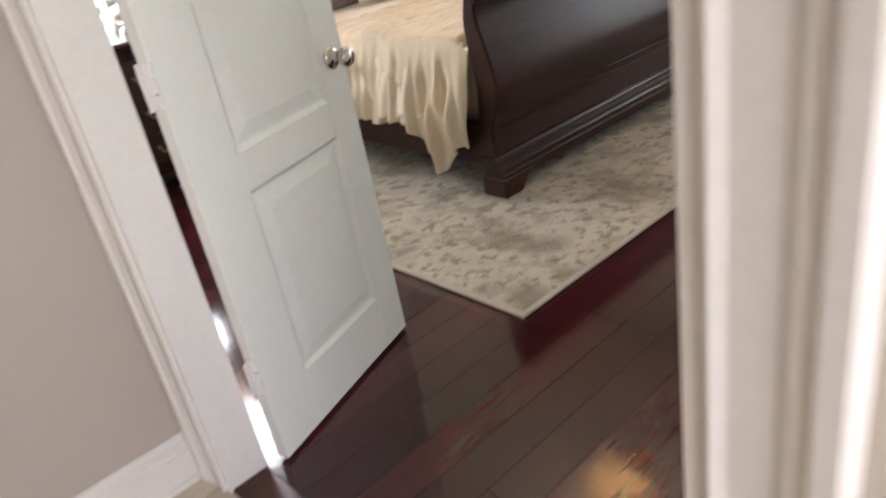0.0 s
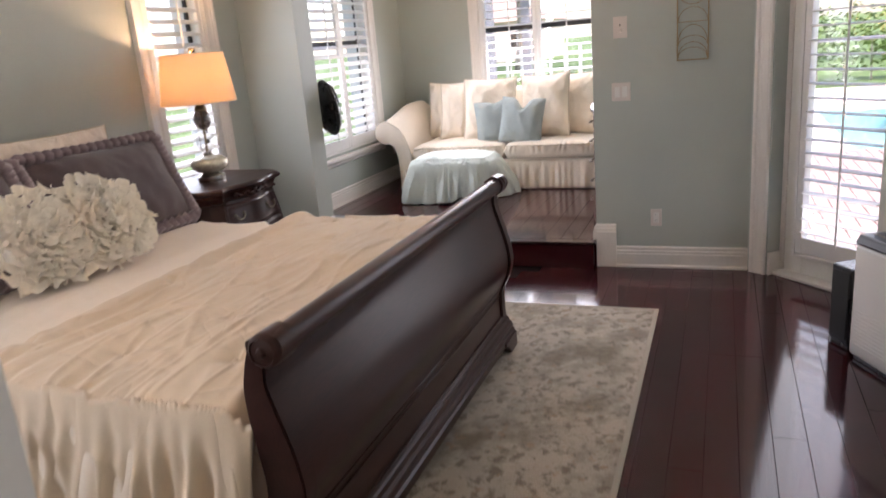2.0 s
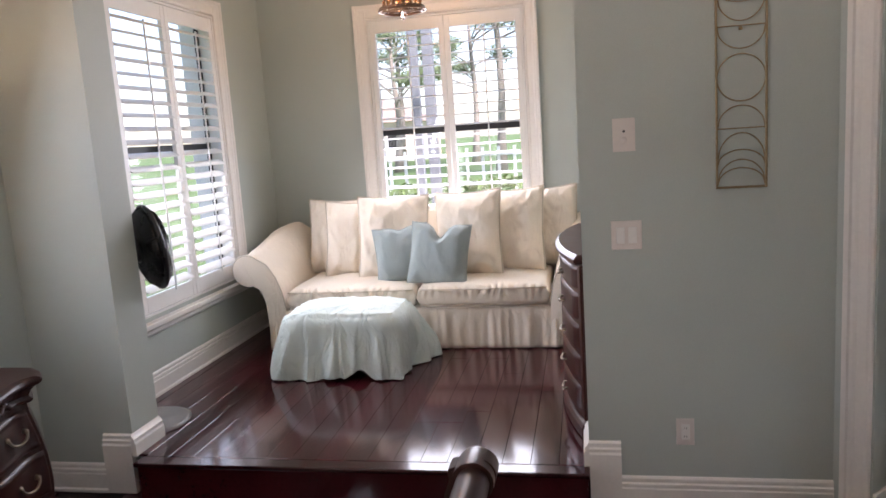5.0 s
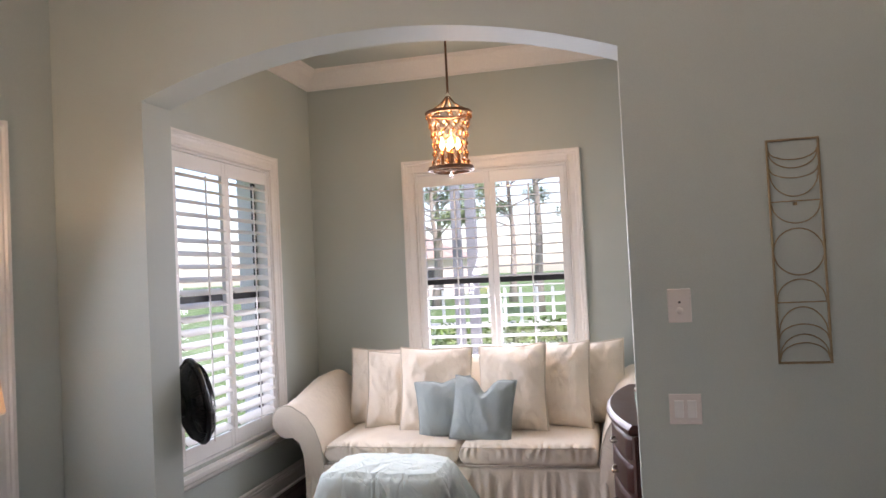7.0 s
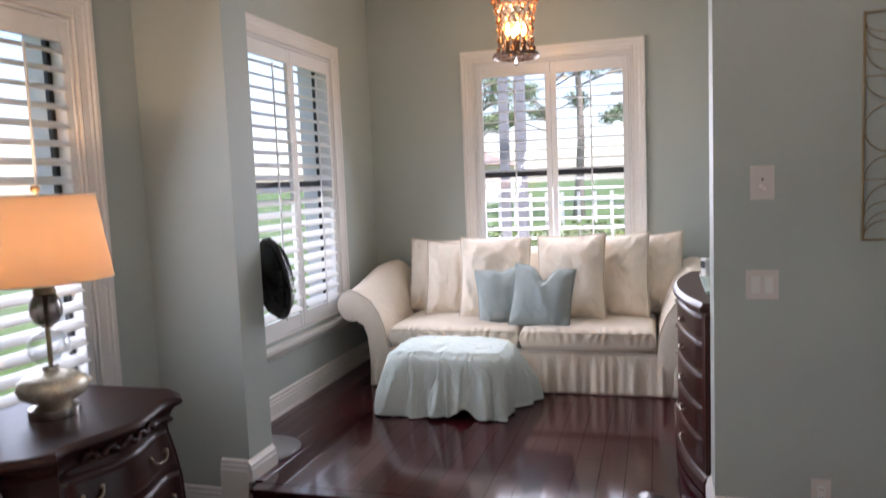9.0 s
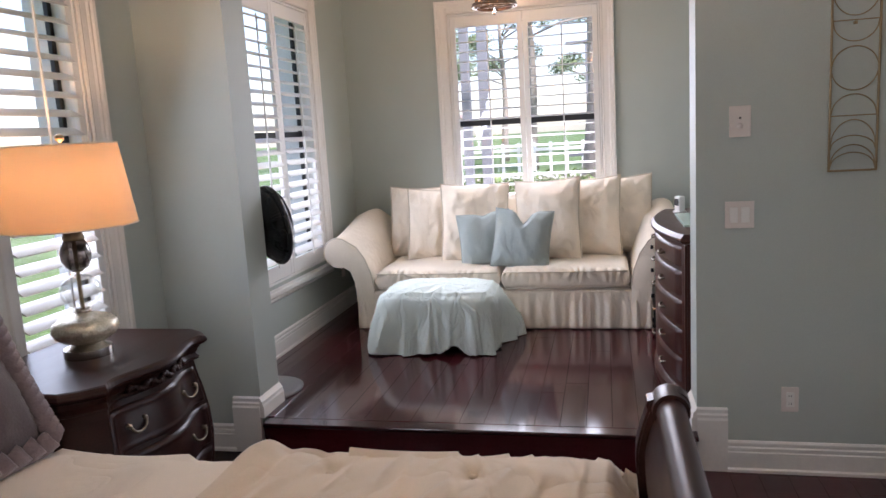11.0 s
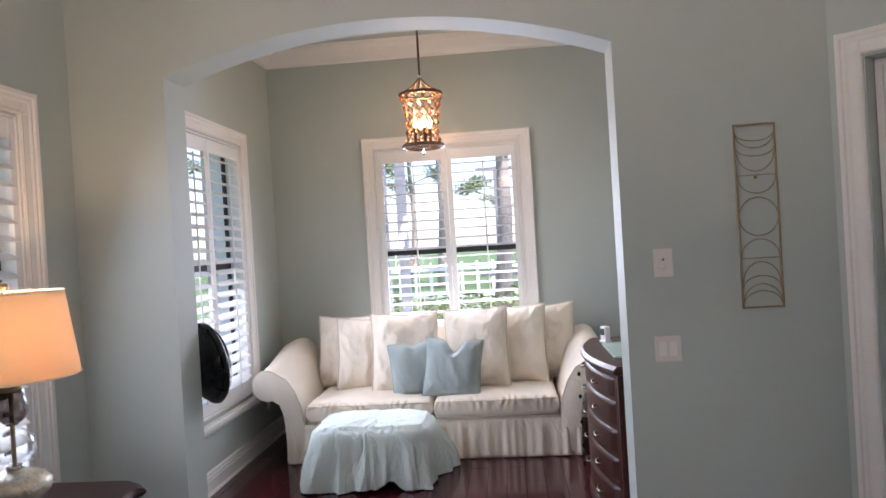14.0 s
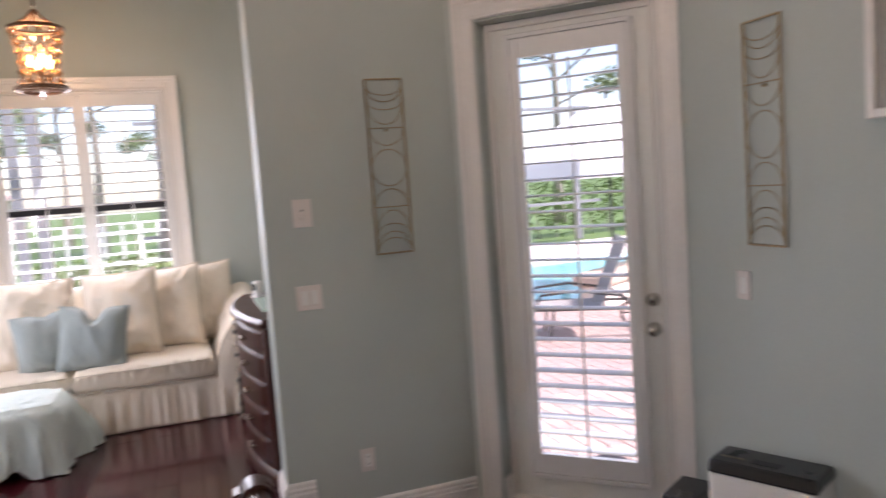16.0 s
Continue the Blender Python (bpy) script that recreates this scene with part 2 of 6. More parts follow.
# ---- building helpers ----
def part(name, bm, mat, parent=None, label="", smooth=False):
    me = bpy.data.meshes.new(name)
    bm.normal_update()
    bm.to_mesh(me)
    bm.free()
    me.materials.append(mat)
    if smooth:
        for p in me.polygons:
            p.use_smooth = True
    ob = new(name, me)
    if parent:
        ob.parent = parent
    if label:
        ob["label"] = label
    return ob


def thing(name, m, label, category, group=""):
    ob = new(name)
    ob.empty_display_size = 0.1
    ob.matrix_world = m
    return tagged(ob, label, category, group)


def structure(name, bm, mat, label, category, smooth=False):
    return tagged(part(name, bm, mat, None, "", smooth), label, category, "", "structure")


def box(bm, x0, x1, y0, y1, z0, z1, bevel=0.0, seg=1, m=None):
    r = bmesh.ops.create_cube(bm, size=1.0)
    vs = r["verts"]
    for v in vs:
        v.co = Vector(((x0 + x1) / 2 + v.co.x * (x1 - x0), (y0 + y1) / 2 + v.co.y * (y1 - y0), (z0 + z1) / 2 + v.co.z * (z1 - z0)))
    if m is not None:
        bmesh.ops.transform(bm, matrix=m, verts=vs)
    if bevel:
        es = list({e for v in vs for e in v.link_edges})
        bmesh.ops.bevel(bm, geom=es, offset=bevel, segments=seg, affect="EDGES", profile=0.5)


def boxes(*rows, bevel=0.0, seg=1):
    bm = bmesh.new()
    for r in rows:
        box(bm, *r, bevel=bevel, seg=seg)
    return bm


def lathe(bm, profile, seg=24, at=(0, 0, 0), squash=1.0):
    """Turn (radius, height) pairs about the z axis."""
    rings = []
    for r, z in profile:
        ring = []
        for k in range(seg):
            a = 2 * math.pi * k / seg
            ring.append(bm.verts.new((at[0] + r * math.cos(a), at[1] + squash * r * math.sin(a), at[2] + z)))
        rings.append(ring)
    for a, b in zip(rings, rings[1:]):
        for k in range(seg):
            bm.faces.new((a[k], a[(k + 1) % seg], b[(k + 1) % seg], b[k]))
    for ring, flip in ((rings[0], True), (rings[-1], False)):
        if profile[0 if flip else -1][0] > 0.002:
            bm.faces.new(ring[::-1] if flip else ring)
    return bm


def extrude_profile(bm, profile, length, m=None, closed=True):
    """Sweep a (depth, height) outline along x by length, capped."""
    a = [bm.verts.new((0, d, h)) for d, h in profile]
    b = [bm.verts.new((length, d, h)) for d, h in profile]
    n = len(profile)
    for k in range(n if closed else n - 1):
        bm.faces.new((a[k], b[k], b[(k + 1) % n], a[(k + 1) % n]))
    if closed:
        bm.faces.new(a[::-1])
        bm.faces.new(b)
    if m is not None:
        bmesh.ops.transform(bm, matrix=m, verts=a + b)
    bmesh.ops.recalc_face_normals(bm, faces=bm.faces)
    return bm


def tube(bm, points, radius, seg=8, closed=False):
    """A round bar along a run of points."""
    pts = [Vector(p) for p in points]
    rings, n = [], len(pts)
    prev = None
    for i, p in enumerate(pts):
        a = pts[(i - 1) % n] if (closed or i > 0) else p
        b = pts[(i + 1) % n] if (closed or i < n - 1) else p
        d = (b - a).normalized()
        side = d.orthogonal().normalized() if prev is None else (prev - d * prev.dot(d)).normalized()
        prev = side
        up = d.cross(side)
        rings.append([bm.verts.new(p + radius * (math.cos(2 * math.pi * k / seg) * side + math.sin(2 * math.pi * k / seg) * up)) for k in range(seg)])
    for i in range(n if closed else n - 1):
        r, q = rings[i], rings[(i + 1) % n]
        for k in range(seg):
            bm.faces.new((r[k], r[(k + 1) % seg], q[(k + 1) % seg], q[k]))
    if not closed:
        bm.faces.new(rings[0][::-1])
        bm.faces.new(rings[-1])
    return bm


def grid(bm, nu, nv, f):
    """A sheet of nu x nv cells, its points from f(u, v) with u and v from 0 to 1."""
    vs = [[bm.verts.new(f(i / nu, j / nv)) for j in range(nv + 1)] for i in range(nu + 1)]
    for i in range(nu):
        for j in range(nv):
            bm.faces.new((vs[i][j], vs[i + 1][j], vs[i + 1][j + 1], vs[i][j + 1]))
    return bm


def nz(x, y, z=0.0, s=1.0):
    return noise.noise(Vector((x * s, y * s, z * s)))


def smoothstep(a, b, x):
    t = min(1.0, max(0.0, (x - a) / (b - a)))
    return t * t * (3 - 2 * t)


# ---- rooms ----
XA, XA2, XB, YN, YB, YS, YR = 6.01, 6.235, 8.84, 5.38, 5.275, 0.975, 2.20
STEP, CEILING, NOOK = 0.19, 3.62, 3.525
WALLS = {"bed_n": (6.01, YN, 180), "bay_n": (XB, YB, 180), "bay_e": (XB, YR, 90), "diag": (5.25, YS, 45)}


def place(key, u=0.0, w=0.0, z=0.0):
    x, y, a = WALLS[key]
    return pose(x, y, 0, 0, 0, a) @ pose(u, w, z)


def wall_with_opening(name, key, length, u0, u1, z0, z1, thick, label):
    bm = bmesh.new()
    rows = [(0, u0, 0, CEILING), (u1, length, 0, CEILING), (u0, u1, z1, CEILING)]
    if z0 > 0:
        rows.append((u0, u1, 0, z0))
    for a, b, c, d in rows:
        box(bm, a, b, -thick, 0, c, d, m=place(key))
    return structure(name, bm, SAGE, label, "wall")


bm = bmesh.new()
# Opening from u 4.03 to 4.64 is unseen, added for window_4.
for u0, u1, z0, z1 in ((0, 0.41, 0, CEILING), (1.02, 4.03, 0, CEILING), (4.64, 5.54, 0, CEILING), (0.41, 1.02, 0, 0.68), (0.41, 1.02, 2.42, CEILING), (4.03, 4.64, 0, 0.68), (4.03, 4.64, 2.42, CEILING)):
    box(bm, u0, u1, -0.22, 0, z0, z1, m=place("bed_n"))
structure("wall_north", bm, SAGE, "sage green painted bedroom wall with two window openings", "wall")
wall_with_opening("wall_bay_side", "bay_n", XB - XA2, 0.80, 2.06, 0.665, 2.584, 0.24, "sage green painted sitting nook wall with window")
wall_with_opening("wall_bay_back", "bay_e", YB - YR, 0.90, 2.15, 0.665, 2.584, 0.24, "sage green painted wall behind the sofa")
wall_with_opening("wall_diagonal", "diag", 1.075, 0.075, 0.93, 0, 2.46, 0.20, "sage green angled wall around the patio door")
structure("wall_bay_right", boxes((XA2, XB + 0.24, YR - 0.2, YR, 0, CEILING)), SAGE, "plain sage green wall of the sitting nook", "wall")
structure("wall_south", boxes((0.86, 5.25, YS - 0.2, YS, 0, CEILING)), SAGE, "sage green painted wall with metal art", "wall")
structure("wall_entry", boxes((0.78, 0.86, 2.365, YN + 0.2, 0, CEILING), (0.78, 0.86, -1.2, 1.03, 0, CEILING), (0.78, 0.86, 1.03, 2.365, 2.46, CEILING)), SAGE, "painted partition wall around the bedroom doorway", "wall")
structure("wall_hall_face", boxes((-1.8, 0.779, 2.50, 2.62, 0, CEILING), (0.772, 0.779, 2.375, 2.499, 0, CEILING), (0.772, 0.779, -1.2, 1.02, 0, CEILING), (0.772, 0.779, 1.02, 2.375, 2.47, CEILING)), GREIGE, "greige painted hallway wall beside the doorway", "wall")
# The opening in the hall's end wall is unseen, added for the fill lamp.
structure("wall_hall", boxes((-2.0, -1.8, -1.2, 4.7, 0, CEILING), (-2.0, -0.85, -1.4, -1.2, 0, CEILING), (0.45, 0.78, -1.4, -1.2, 0, CEILING), (-0.85, 0.45, -1.4, -1.2, 0, 0.8), (-0.85, 0.45, -1.4, -1.2, 2.4, CEILING), (-1.8, 0.77, 4.5, 4.7, 0, CEILING)), GREIGE, "greige painted hallway walls", "wall")


def arch_height(y):
    half, rise, spring = 1.091, 0.198, 2.635
    r = (half * half + rise * rise) / (2 * rise)
    d = y - 3.794
    return spring + rise - r + math.sqrt(r * r - d * d)


bm = bmesh.new()
box(bm, XA, XA2, 1.735, 2.703, 0, CEILING)
box(bm, XA, XA2, 4.885, YN + 0.22, 0, CEILING)
ys = [2.703 + (4.885 - 2.703) * k / 32 for k in range(33)]
for a, b in zip(ys, ys[1:]):
    ha, hb = arch_height(a), arch_height(b)
    v = [bm.verts.new(p) for p in ((XA, a, ha), (XA, b, hb), (XA, b, CEILING), (XA, a, CEILING), (XA2, a, ha), (XA2, b, hb), (XA2, b, CEILING), (XA2, a, CEILING))]
    for f in ((0, 3, 2, 1), (4, 5, 6, 7), (0, 1, 5, 4), (3, 7, 6, 2)):
        bm.faces.new([v[k] for k in f])
bmesh.ops.remove_doubles(bm, verts=bm.verts, dist=0.0005)
structure("wall_arch", bm, SAGE, "sage green wall with a wide arched opening", "wall")

structure("ceiling", boxes((0.78, XA2, YS - 0.2, YN + 0.2, CEILING, CEILING + 0.1)), CEIL, "flat off-white painted ceiling", "ceiling")
structure("ceiling_nook", boxes((XA2, XB + 0.24, YR - 0.2, YB + 0.24, NOOK, CEILING + 0.1)), SAGE, "sage painted ceiling of the nook", "ceiling")
structure("ceiling_hall", boxes((-2.0, 0.78, -1.4, 4.7, CEILING, CEILING + 0.1)), CEIL, "flat white hallway ceiling", "ceiling")
structure("floor_base", boxes((0.86, XA2 + 0.05, YS - 0.25, YN + 0.2, -0.12, -0.012)), SUBFLOOR, "dark subfloor seen in the plank joints", "floor")
structure("floor_hall_base", boxes((-2.0, 0.775, -1.4, 4.7, -0.12, -0.006)), TILE, "cream hallway floor bed", "floor")

# crown moulding of the nook
CROWN = [(0, 0), (0.014, 0), (0.020, 0.018), (0.034, 0.030), (0.050, 0.050), (0.078, 0.092), (0.104, 0.118), (0.122, 0.128), (0.130, 0.154), (0, 0.154)]
bm = bmesh.new()
extrude_profile(bm, CROWN, YB - YR, place("bay_e", 0, 0, NOOK - 0.155))
extrude_profile(bm, CROWN, XB - XA2, place("bay_n", 0, 0, NOOK - 0.155))
extrude_profile(bm, CROWN, XB - XA2, pose(XA2, YR, NOOK - 0.155))
extrude_profile(bm, CROWN, YB - YR, pose(XA2, YB, NOOK - 0.155, 0, 0, -90))
structure("trim_crown", bm, TRIM, "white stepped crown moulding", "moulding")

BASE = [(0, 0), (0.030, 0), (0.030, 0.014), (0.020, 0.020), (0.020, 0.092), (0.014, 0.097), (0.018, 0.102), (0.018, 0.114), (0.009, 0.119), (0.012, 0.125), (0.012, 0.136), (0.004, 0.145), (0, 0.145)]


def baseboard(name, m, length, tall=1.0):
    bm = bmesh.new()
    extrude_profile(bm, [(d, h * tall) for d, h in BASE], length, m)
    return structure(name, bm, TRIM, "white moulded baseboard", "baseboard")


baseboard("baseboard_arch_wall", pose(XA, 1.735, 0, 0, 0, 90), 2.57 - 1.735)
baseboard("baseboard_pier", pose(XA, 5.04, 0, 0, 0, 90), YN - 5.04)
baseboard("baseboard_north", place("bed_n"), 5.1)
baseboard("baseboard_south", pose(0.89, YS, 0), 4.36)
baseboard("baseboard_bay_side", place("bay_n", 0, 0, STEP), XB - XA2, 1.0)
baseboard("baseboard_bay_back", place("bay_e", 0, 0, STEP), YB - YR, 1.0)
baseboard("baseboard_hall", pose(0.772, 2.50, 0, 0, 0, 180), 2.5)


def plinth(name, y0, y1):
    """Taller length of baseboard where the platform meets the wall, returned into the opening."""
    bm = bmesh.new()
    prof = [(0, 0), (0.026, 0), (0.026, 0.245), (0.020, 0.255), (0.021, 0.268), (0.014, 0.276), (0.014, 0.292), (0, 0.30)]
    extrude_profile(bm, prof, y1 - y0, pose(XA, y0, 0, 0, 0, 90))
    return structure(name, bm, TRIM, "white stepped-up baseboard block beside the platform", "baseboard")


plinth("baseboard_step_right", 2.703, 2.57)
plinth("baseboard_step_left", 5.04, 4.885)
prof = [(0, 0), (0.024, 0), (0.024, 0.06), (0.018, 0.07), (0.018, 0.085), (0.010, 0.095), (0, 0.11)]
bm = bmesh.new()
extrude_profile(bm, prof, 0.25, pose(XA - 0.02, 4.885, STEP, 0, 0, 180) @ pose(-0.25, 0, 0))
structure("baseboard_jamb_left", bm, TRIM, "white baseboard inside the arch", "baseboard")
bm = bmesh.new()
extrude_profile(bm, prof, 0.25, pose(XA - 0.02, 2.703, STEP))
structure("baseboard_jamb_right", bm, TRIM, "white baseboard inside the arch", "baseboard")

# platform riser and nosing
bm = boxes((5.935, 5.955, 2.715, 4.825, 0, STEP - 0.022))
box(bm, 5.956, XA, 2.72, 4.82, 0.0, STEP - 0.03)
box(bm, XA, XA2, 2.71, 4.88, 0.0, STEP - 0.03)
box(bm, XA2, XB, YR, YB, 0.0, STEP - 0.03)
structure("platform_riser", bm, PLANK, "dark cherry platform step riser", "step")
bm = boxes((5.915, 6.0, 2.703, 4.838, STEP - 0.022, STEP), bevel=0.006, seg=2)
structure("platform_nosing", bm, PLANK, "dark cherry rounded step nosing", "step")


# ---- shuttered windows ----
def louvre_mesh(w):
    """Elliptical shutter blade, w long along x."""
    bm = bmesh.new()
    n = 12
    prof = [(0.040 * math.cos(2 * math.pi * k / n), 0.0055 * math.sin(2 * math.pi * k / n)) for k in range(n)]
    extrude_profile(bm, prof, w)
    me = bpy.data.meshes.new("louvre")
    bm.to_mesh(me)
    bm.free()
    me.materials.append(LOUVRE)
    return me


CASING = [(0, 0), (0.016, 0), (0.022, 0.008), (0.018, 0.02), (0.020, 0.055), (0.026, 0.066), (0.026, 0.078), (0.034, 0.085), (0.036, 0.103), (0, 0.106)]


def casing_frame(bm, u0, u1, z0, z1, m, bottom=True):
    """Moulded casing round an opening, its thin edge at the opening; mitres are lapped."""
    h = 0.106
    # left, right and head as swept profiles
    extrude_profile(bm, CASING, z1 + h - z0, m @ Matrix(((0, 0, -1, u0), (0, 1, 0, 0), (1, 0, 0, z0), (0, 0, 0, 1))))
    extrude_profile(bm, CASING, z1 + h - z0, m @ Matrix(((0, 0, 1, u1), (0, 1, 0, 0), (1, 0, 0, z0), (0, 0, 0, 1))))
    extrude_profile(bm, CASING, u1 - u0 + 2 * h - 0.004, m @ Matrix(((1, 0, 0, u0 - h + 0.002), (0, 1, 0, -0.001), (0, 0, 1, z1), (0, 0, 0, 1))))


def shutter_panel(parent, u0, u1, z0, z1, w, rail_top, rail_bot, tilt, stile=0.05, rod=True, gap=0.0775, front=0.0):
    """One hinged shutter: stiles, rails, blades and tilt rod."""
    th = 0.028
    p = part("shutter_panel", boxes((u0, u0 + stile, w, w + th, z0, z1), (u1 - stile, u1, w, w + th, z0, z1), (u0 + stile, u1 - stile, w + 0.001, w + th - 0.001, z1 - rail_top, z1), (u0 + stile, u1 - stile, w + 0.001, w + th - 0.001, z0, z0 + rail_bot), bevel=0.002), LOUVRE, parent)
    me = louvre_mesh(u1 - u0 - 2 * stile)
    lo, hi = z0 + rail_bot, z1 - rail_top
    n = int((hi - lo) / gap)
    for k in range(n):
        ob = new("louvre", me)
        ob.parent = p
        ob.matrix_local = pose(u0 + stile, w + th / 2, lo + (k + 0.5) * (hi - lo) / n, tilt + 2.0 * math.sin(k * 2.1), 0, 0)
    if rod:
        um = (u0 + u1) / 2 - 0.02
        part("tilt_rod", boxes((um, um + 0.011, w + th + 0.024, w + th + 0.034, lo - 0.01, hi - 0.03), bevel=0.002), LOUVRE, p)
    for z in (z0 + 0.12, z1 - 0.16):
        part("hinge", boxes((u1 - 0.003, u1 + 0.006, w + th - 0.003, w + th + 0.004, z, z + 0.07), bevel=0.001), LOUVRE, p)
    return p


def shuttered_window(name, key, u0, u1, z0, z1, panels, tilts, mid, label):
    """Casing, sill, plantation shutters, and behind them a dark sash window with glass."""
    win = tagged(new(name), label, "window", "", "structure")
    win.matrix_world = place(key)
    I = Matrix.Identity(4)
    bm = bmesh.new()
    casing_frame(bm, u0, u1, z0 - 0.02, z1, I)
    part("casing", bm, TRIM, win)
    part("window_sill", boxes((u0 - 0.125, u1 + 0.125, 0.002, 0.062, z0 - 0.055, z0 - 0.02), bevel=0.006, seg=2), TRIM, win)
    bm = bmesh.new()
    extrude_profile(bm, [(0, 0), (0.012, 0), (0.020, 0.012), (0.017, 0.03), (0.024, 0.042), (0.024, 0.05), (0, 0.05)], u1 - u0 + 0.21, pose(u0 - 0.105, 0.001, z0 - 0.106))
    part("apron", bm, TRIM, win)
    part("reveal", boxes((u0 - 0.005, u0 + 0.004, -0.109, -0.002, z0, z1), (u1 - 0.004, u1 + 0.005, -0.109, -0.002, z0, z1), (u0, u1, -0.109, -0.002, z1 - 0.004, z1 + 0.005), (u0, u1, -0.109, -0.002, z0 - 0.005, z0 + 0.004)), TRIM, win)
    f = 0.02
    part("shutter_frame", boxes((u0 + 0.005, u0 + f, -0.045, 0.012, z0 + 0.005, z1 - 0.005), (u1 - f, u1 - 0.005, -0.045, 0.012, z0 + 0.005, z1 - 0.005), (u0 + f, u1 - f, -0.044, 0.011, z1 - f, z1 - 0.005), (u0 + f, u1 - f, -0.044, 0.011, z0 + 0.005, z0 + f), bevel=0.002), LOUVRE, win)
    pw = (u1 - u0 - 2 * f) / panels
    for k in range(panels):
        shutter_panel(win, u0 + f + k * pw + 0.002, u0 + f + (k + 1) * pw - 0.002, z0 + f + 0.003, z1 - f - 0.003, -0.022, 0.093, 0.10, tilts[k], stile=0.042)
    # slim outer sash with its meeting rail
    s = 0.030
    rows = [(u0 + 0.004, u0 + s, -0.135, -0.110, z0, z1), (u1 - s, u1 - 0.004, -0.135, -0.110, z0, z1), (u0 + s, u1 - s, -0.134, -0.111, z1 - s, z1 - 0.004), (u0 + s, u1 - s, -0.134, -0.111, z0 + 0.004, z0 + s), (u0 + s, u1 - s, -0.138, -0.108, mid - 0.025, mid + 0.025)]
    part("sash_frame", boxes(*rows, bevel=0.003), DARKFRAME, win, "dark bronze aluminium sash with a meeting rail")
    part("outer_reveal", boxes((u0 - 0.004, u0 + 0.006, -0.262, -0.137, z0, z1), (u1 - 0.006, u1 + 0.004, -0.262, -0.137, z0, z1), (u0 + 0.006, u1 - 0.006, -0.262, -0.137, z1 - 0.006, z1 + 0.004), (u0 - 0.03, u1 + 0.03, -0.29, -0.137, z0 - 0.02, z0 + 0.005), bevel=0.002), FENCE, win, "white outside reveal and sill")
    for a, b in ((z0 + s, mid - 0.025), (mid + 0.025, z1 - s)):
        pane = part("pane", boxes((u0 + s, u1 - s, -0.124, -0.120, a, b)), PANE, win)
        pane.visible_shadow = False
    return win


shuttered_window("window_1", "bay_e", 0.90, 2.15, 0.665, 2.584, 2, (-6, -8), 1.68, "white plantation shutter window with open louvres above the sofa")
shuttered_window("window_2", "bay_n", 0.80, 2.06, 0.665, 2.584, 2, (-27, -27), 1.66, "white plantation shutter window beside the fan, louvres tilted")
shuttered_window("window_3", "bed_n", 0.41, 1.02, 0.68, 2.42, 1, (-27,), 1.5, "narrow white plantation shutter window behind the bedside lamp")
# window_4 is unseen: mirrors window_3 about the bed, added for its light.
shuttered_window("window_4", "bed_n", 4.03, 4.64, 0.68, 2.42, 1, (-27,), 1.5, "unseen white plantation shutter window added behind the far bedside lamp")


# ---- patio door in the angled wall ----
def patio_door():
    d = tagged(new("door_1"), "white glazed patio door with a louvred shutter, closed", "door", "", "structure")
    d.matrix_world = place("diag")
    bm = bmesh.new()
    casing_frame(bm, 0.075, 0.93, 0.0, 2.46, Matrix.Identity(4))
    part("casing", bm, TRIM, d)
    part("jamb", boxes((0.07, 0.082, -0.16, -0.002, 0, 2.455), (0.923, 0.935, -0.16, -0.002, 0, 2.455), (0.075, 0.93, -0.16, -0.002, 2.45, 2.462)), SAGE, d, "sage painted deep jamb")
    part("jamb_baseboard", boxes((0.905, 0.922, -0.11, 0.0, 0, 0.145), (0.083, 0.10, -0.11, 0.0, 0, 0.145), bevel=0.003), TRIM, d)
    part("stop", boxes((0.083, 0.115, -0.16, -0.105, 0.02, 2.45), (0.89, 0.922, -0.16, -0.105, 0.02, 2.45), (0.115, 0.89, -0.16, -0.106, 2.415, 2.449), bevel=0.003), TRIM, d)
    u0, u1, z0, z1 = 0.117, 0.888, 0.025, 2.413
    g0, g1, h0, h1 = 0.245, 0.760, 0.25, 2.275
    part("leaf", boxes((u0, g0, -0.155, -0.112, z0, z1), (g1, u1, -0.155, -0.112, z0, z1), (g0, g1, -0.154, -0.113, z0, h0), (g0, g1, -0.154, -0.113, h1, z1), bevel=0.002), DOORW, d)
    pane = part("pane", boxes((g0, g1, -0.136, -0.132, h0, h1)), PANE, d)
    pane.visible_shadow = False
    f0, f1, k0, k1 = 0.19, 0.803, 0.145, 2.378
    part("shutter_frame", boxes((f0, f0 + 0.022, -0.111, -0.066, k0, k1), (f1 - 0.022, f1, -0.111, -0.066, k0, k1), (f0 + 0.022, f1 - 0.022, -0.110, -0.067, k1 - 0.022, k1), (f0 + 0.022, f1 - 0.022, -0.110, -0.067, k0, k0 + 0.022), bevel=0.003), LOUVRE, d)
    shutter_panel(d, f0 + 0.025, f1 - 0.025, k0 + 0.025, k1 - 0.025, -0.098, 0.092, 0.10, -1, stile=0.042)
    for z, r in ((1.064, 0.028), (0.924, 0.030)):
        bm = bmesh.new()
        lathe(bm, [(0.033, 0), (0.033, 0.006), (0.012, 0.012), (0.012, 0.03), (r * 0.8, 0.036), (r, 0.05), (r * 0.85, 0.062), (0, 0.066)] if z < 1 else [(0.032, 0), (0.032, 0.012), (0.024, 0.018), (0.022, 0.03), (0, 0.032)], 20)
        bmesh.ops.transform(bm, matrix=pose(0.150, -0.111, z, -90), verts=bm.verts)
        part("door_knob" if z < 1 else "deadbolt", bm, CHROME, d, "brushed nickel", True)
    part("threshold", boxes((0.083, 0.922, -0.19, -0.03, 0.0, 0.022), bevel=0.006), TRIM, d)


patio_door()


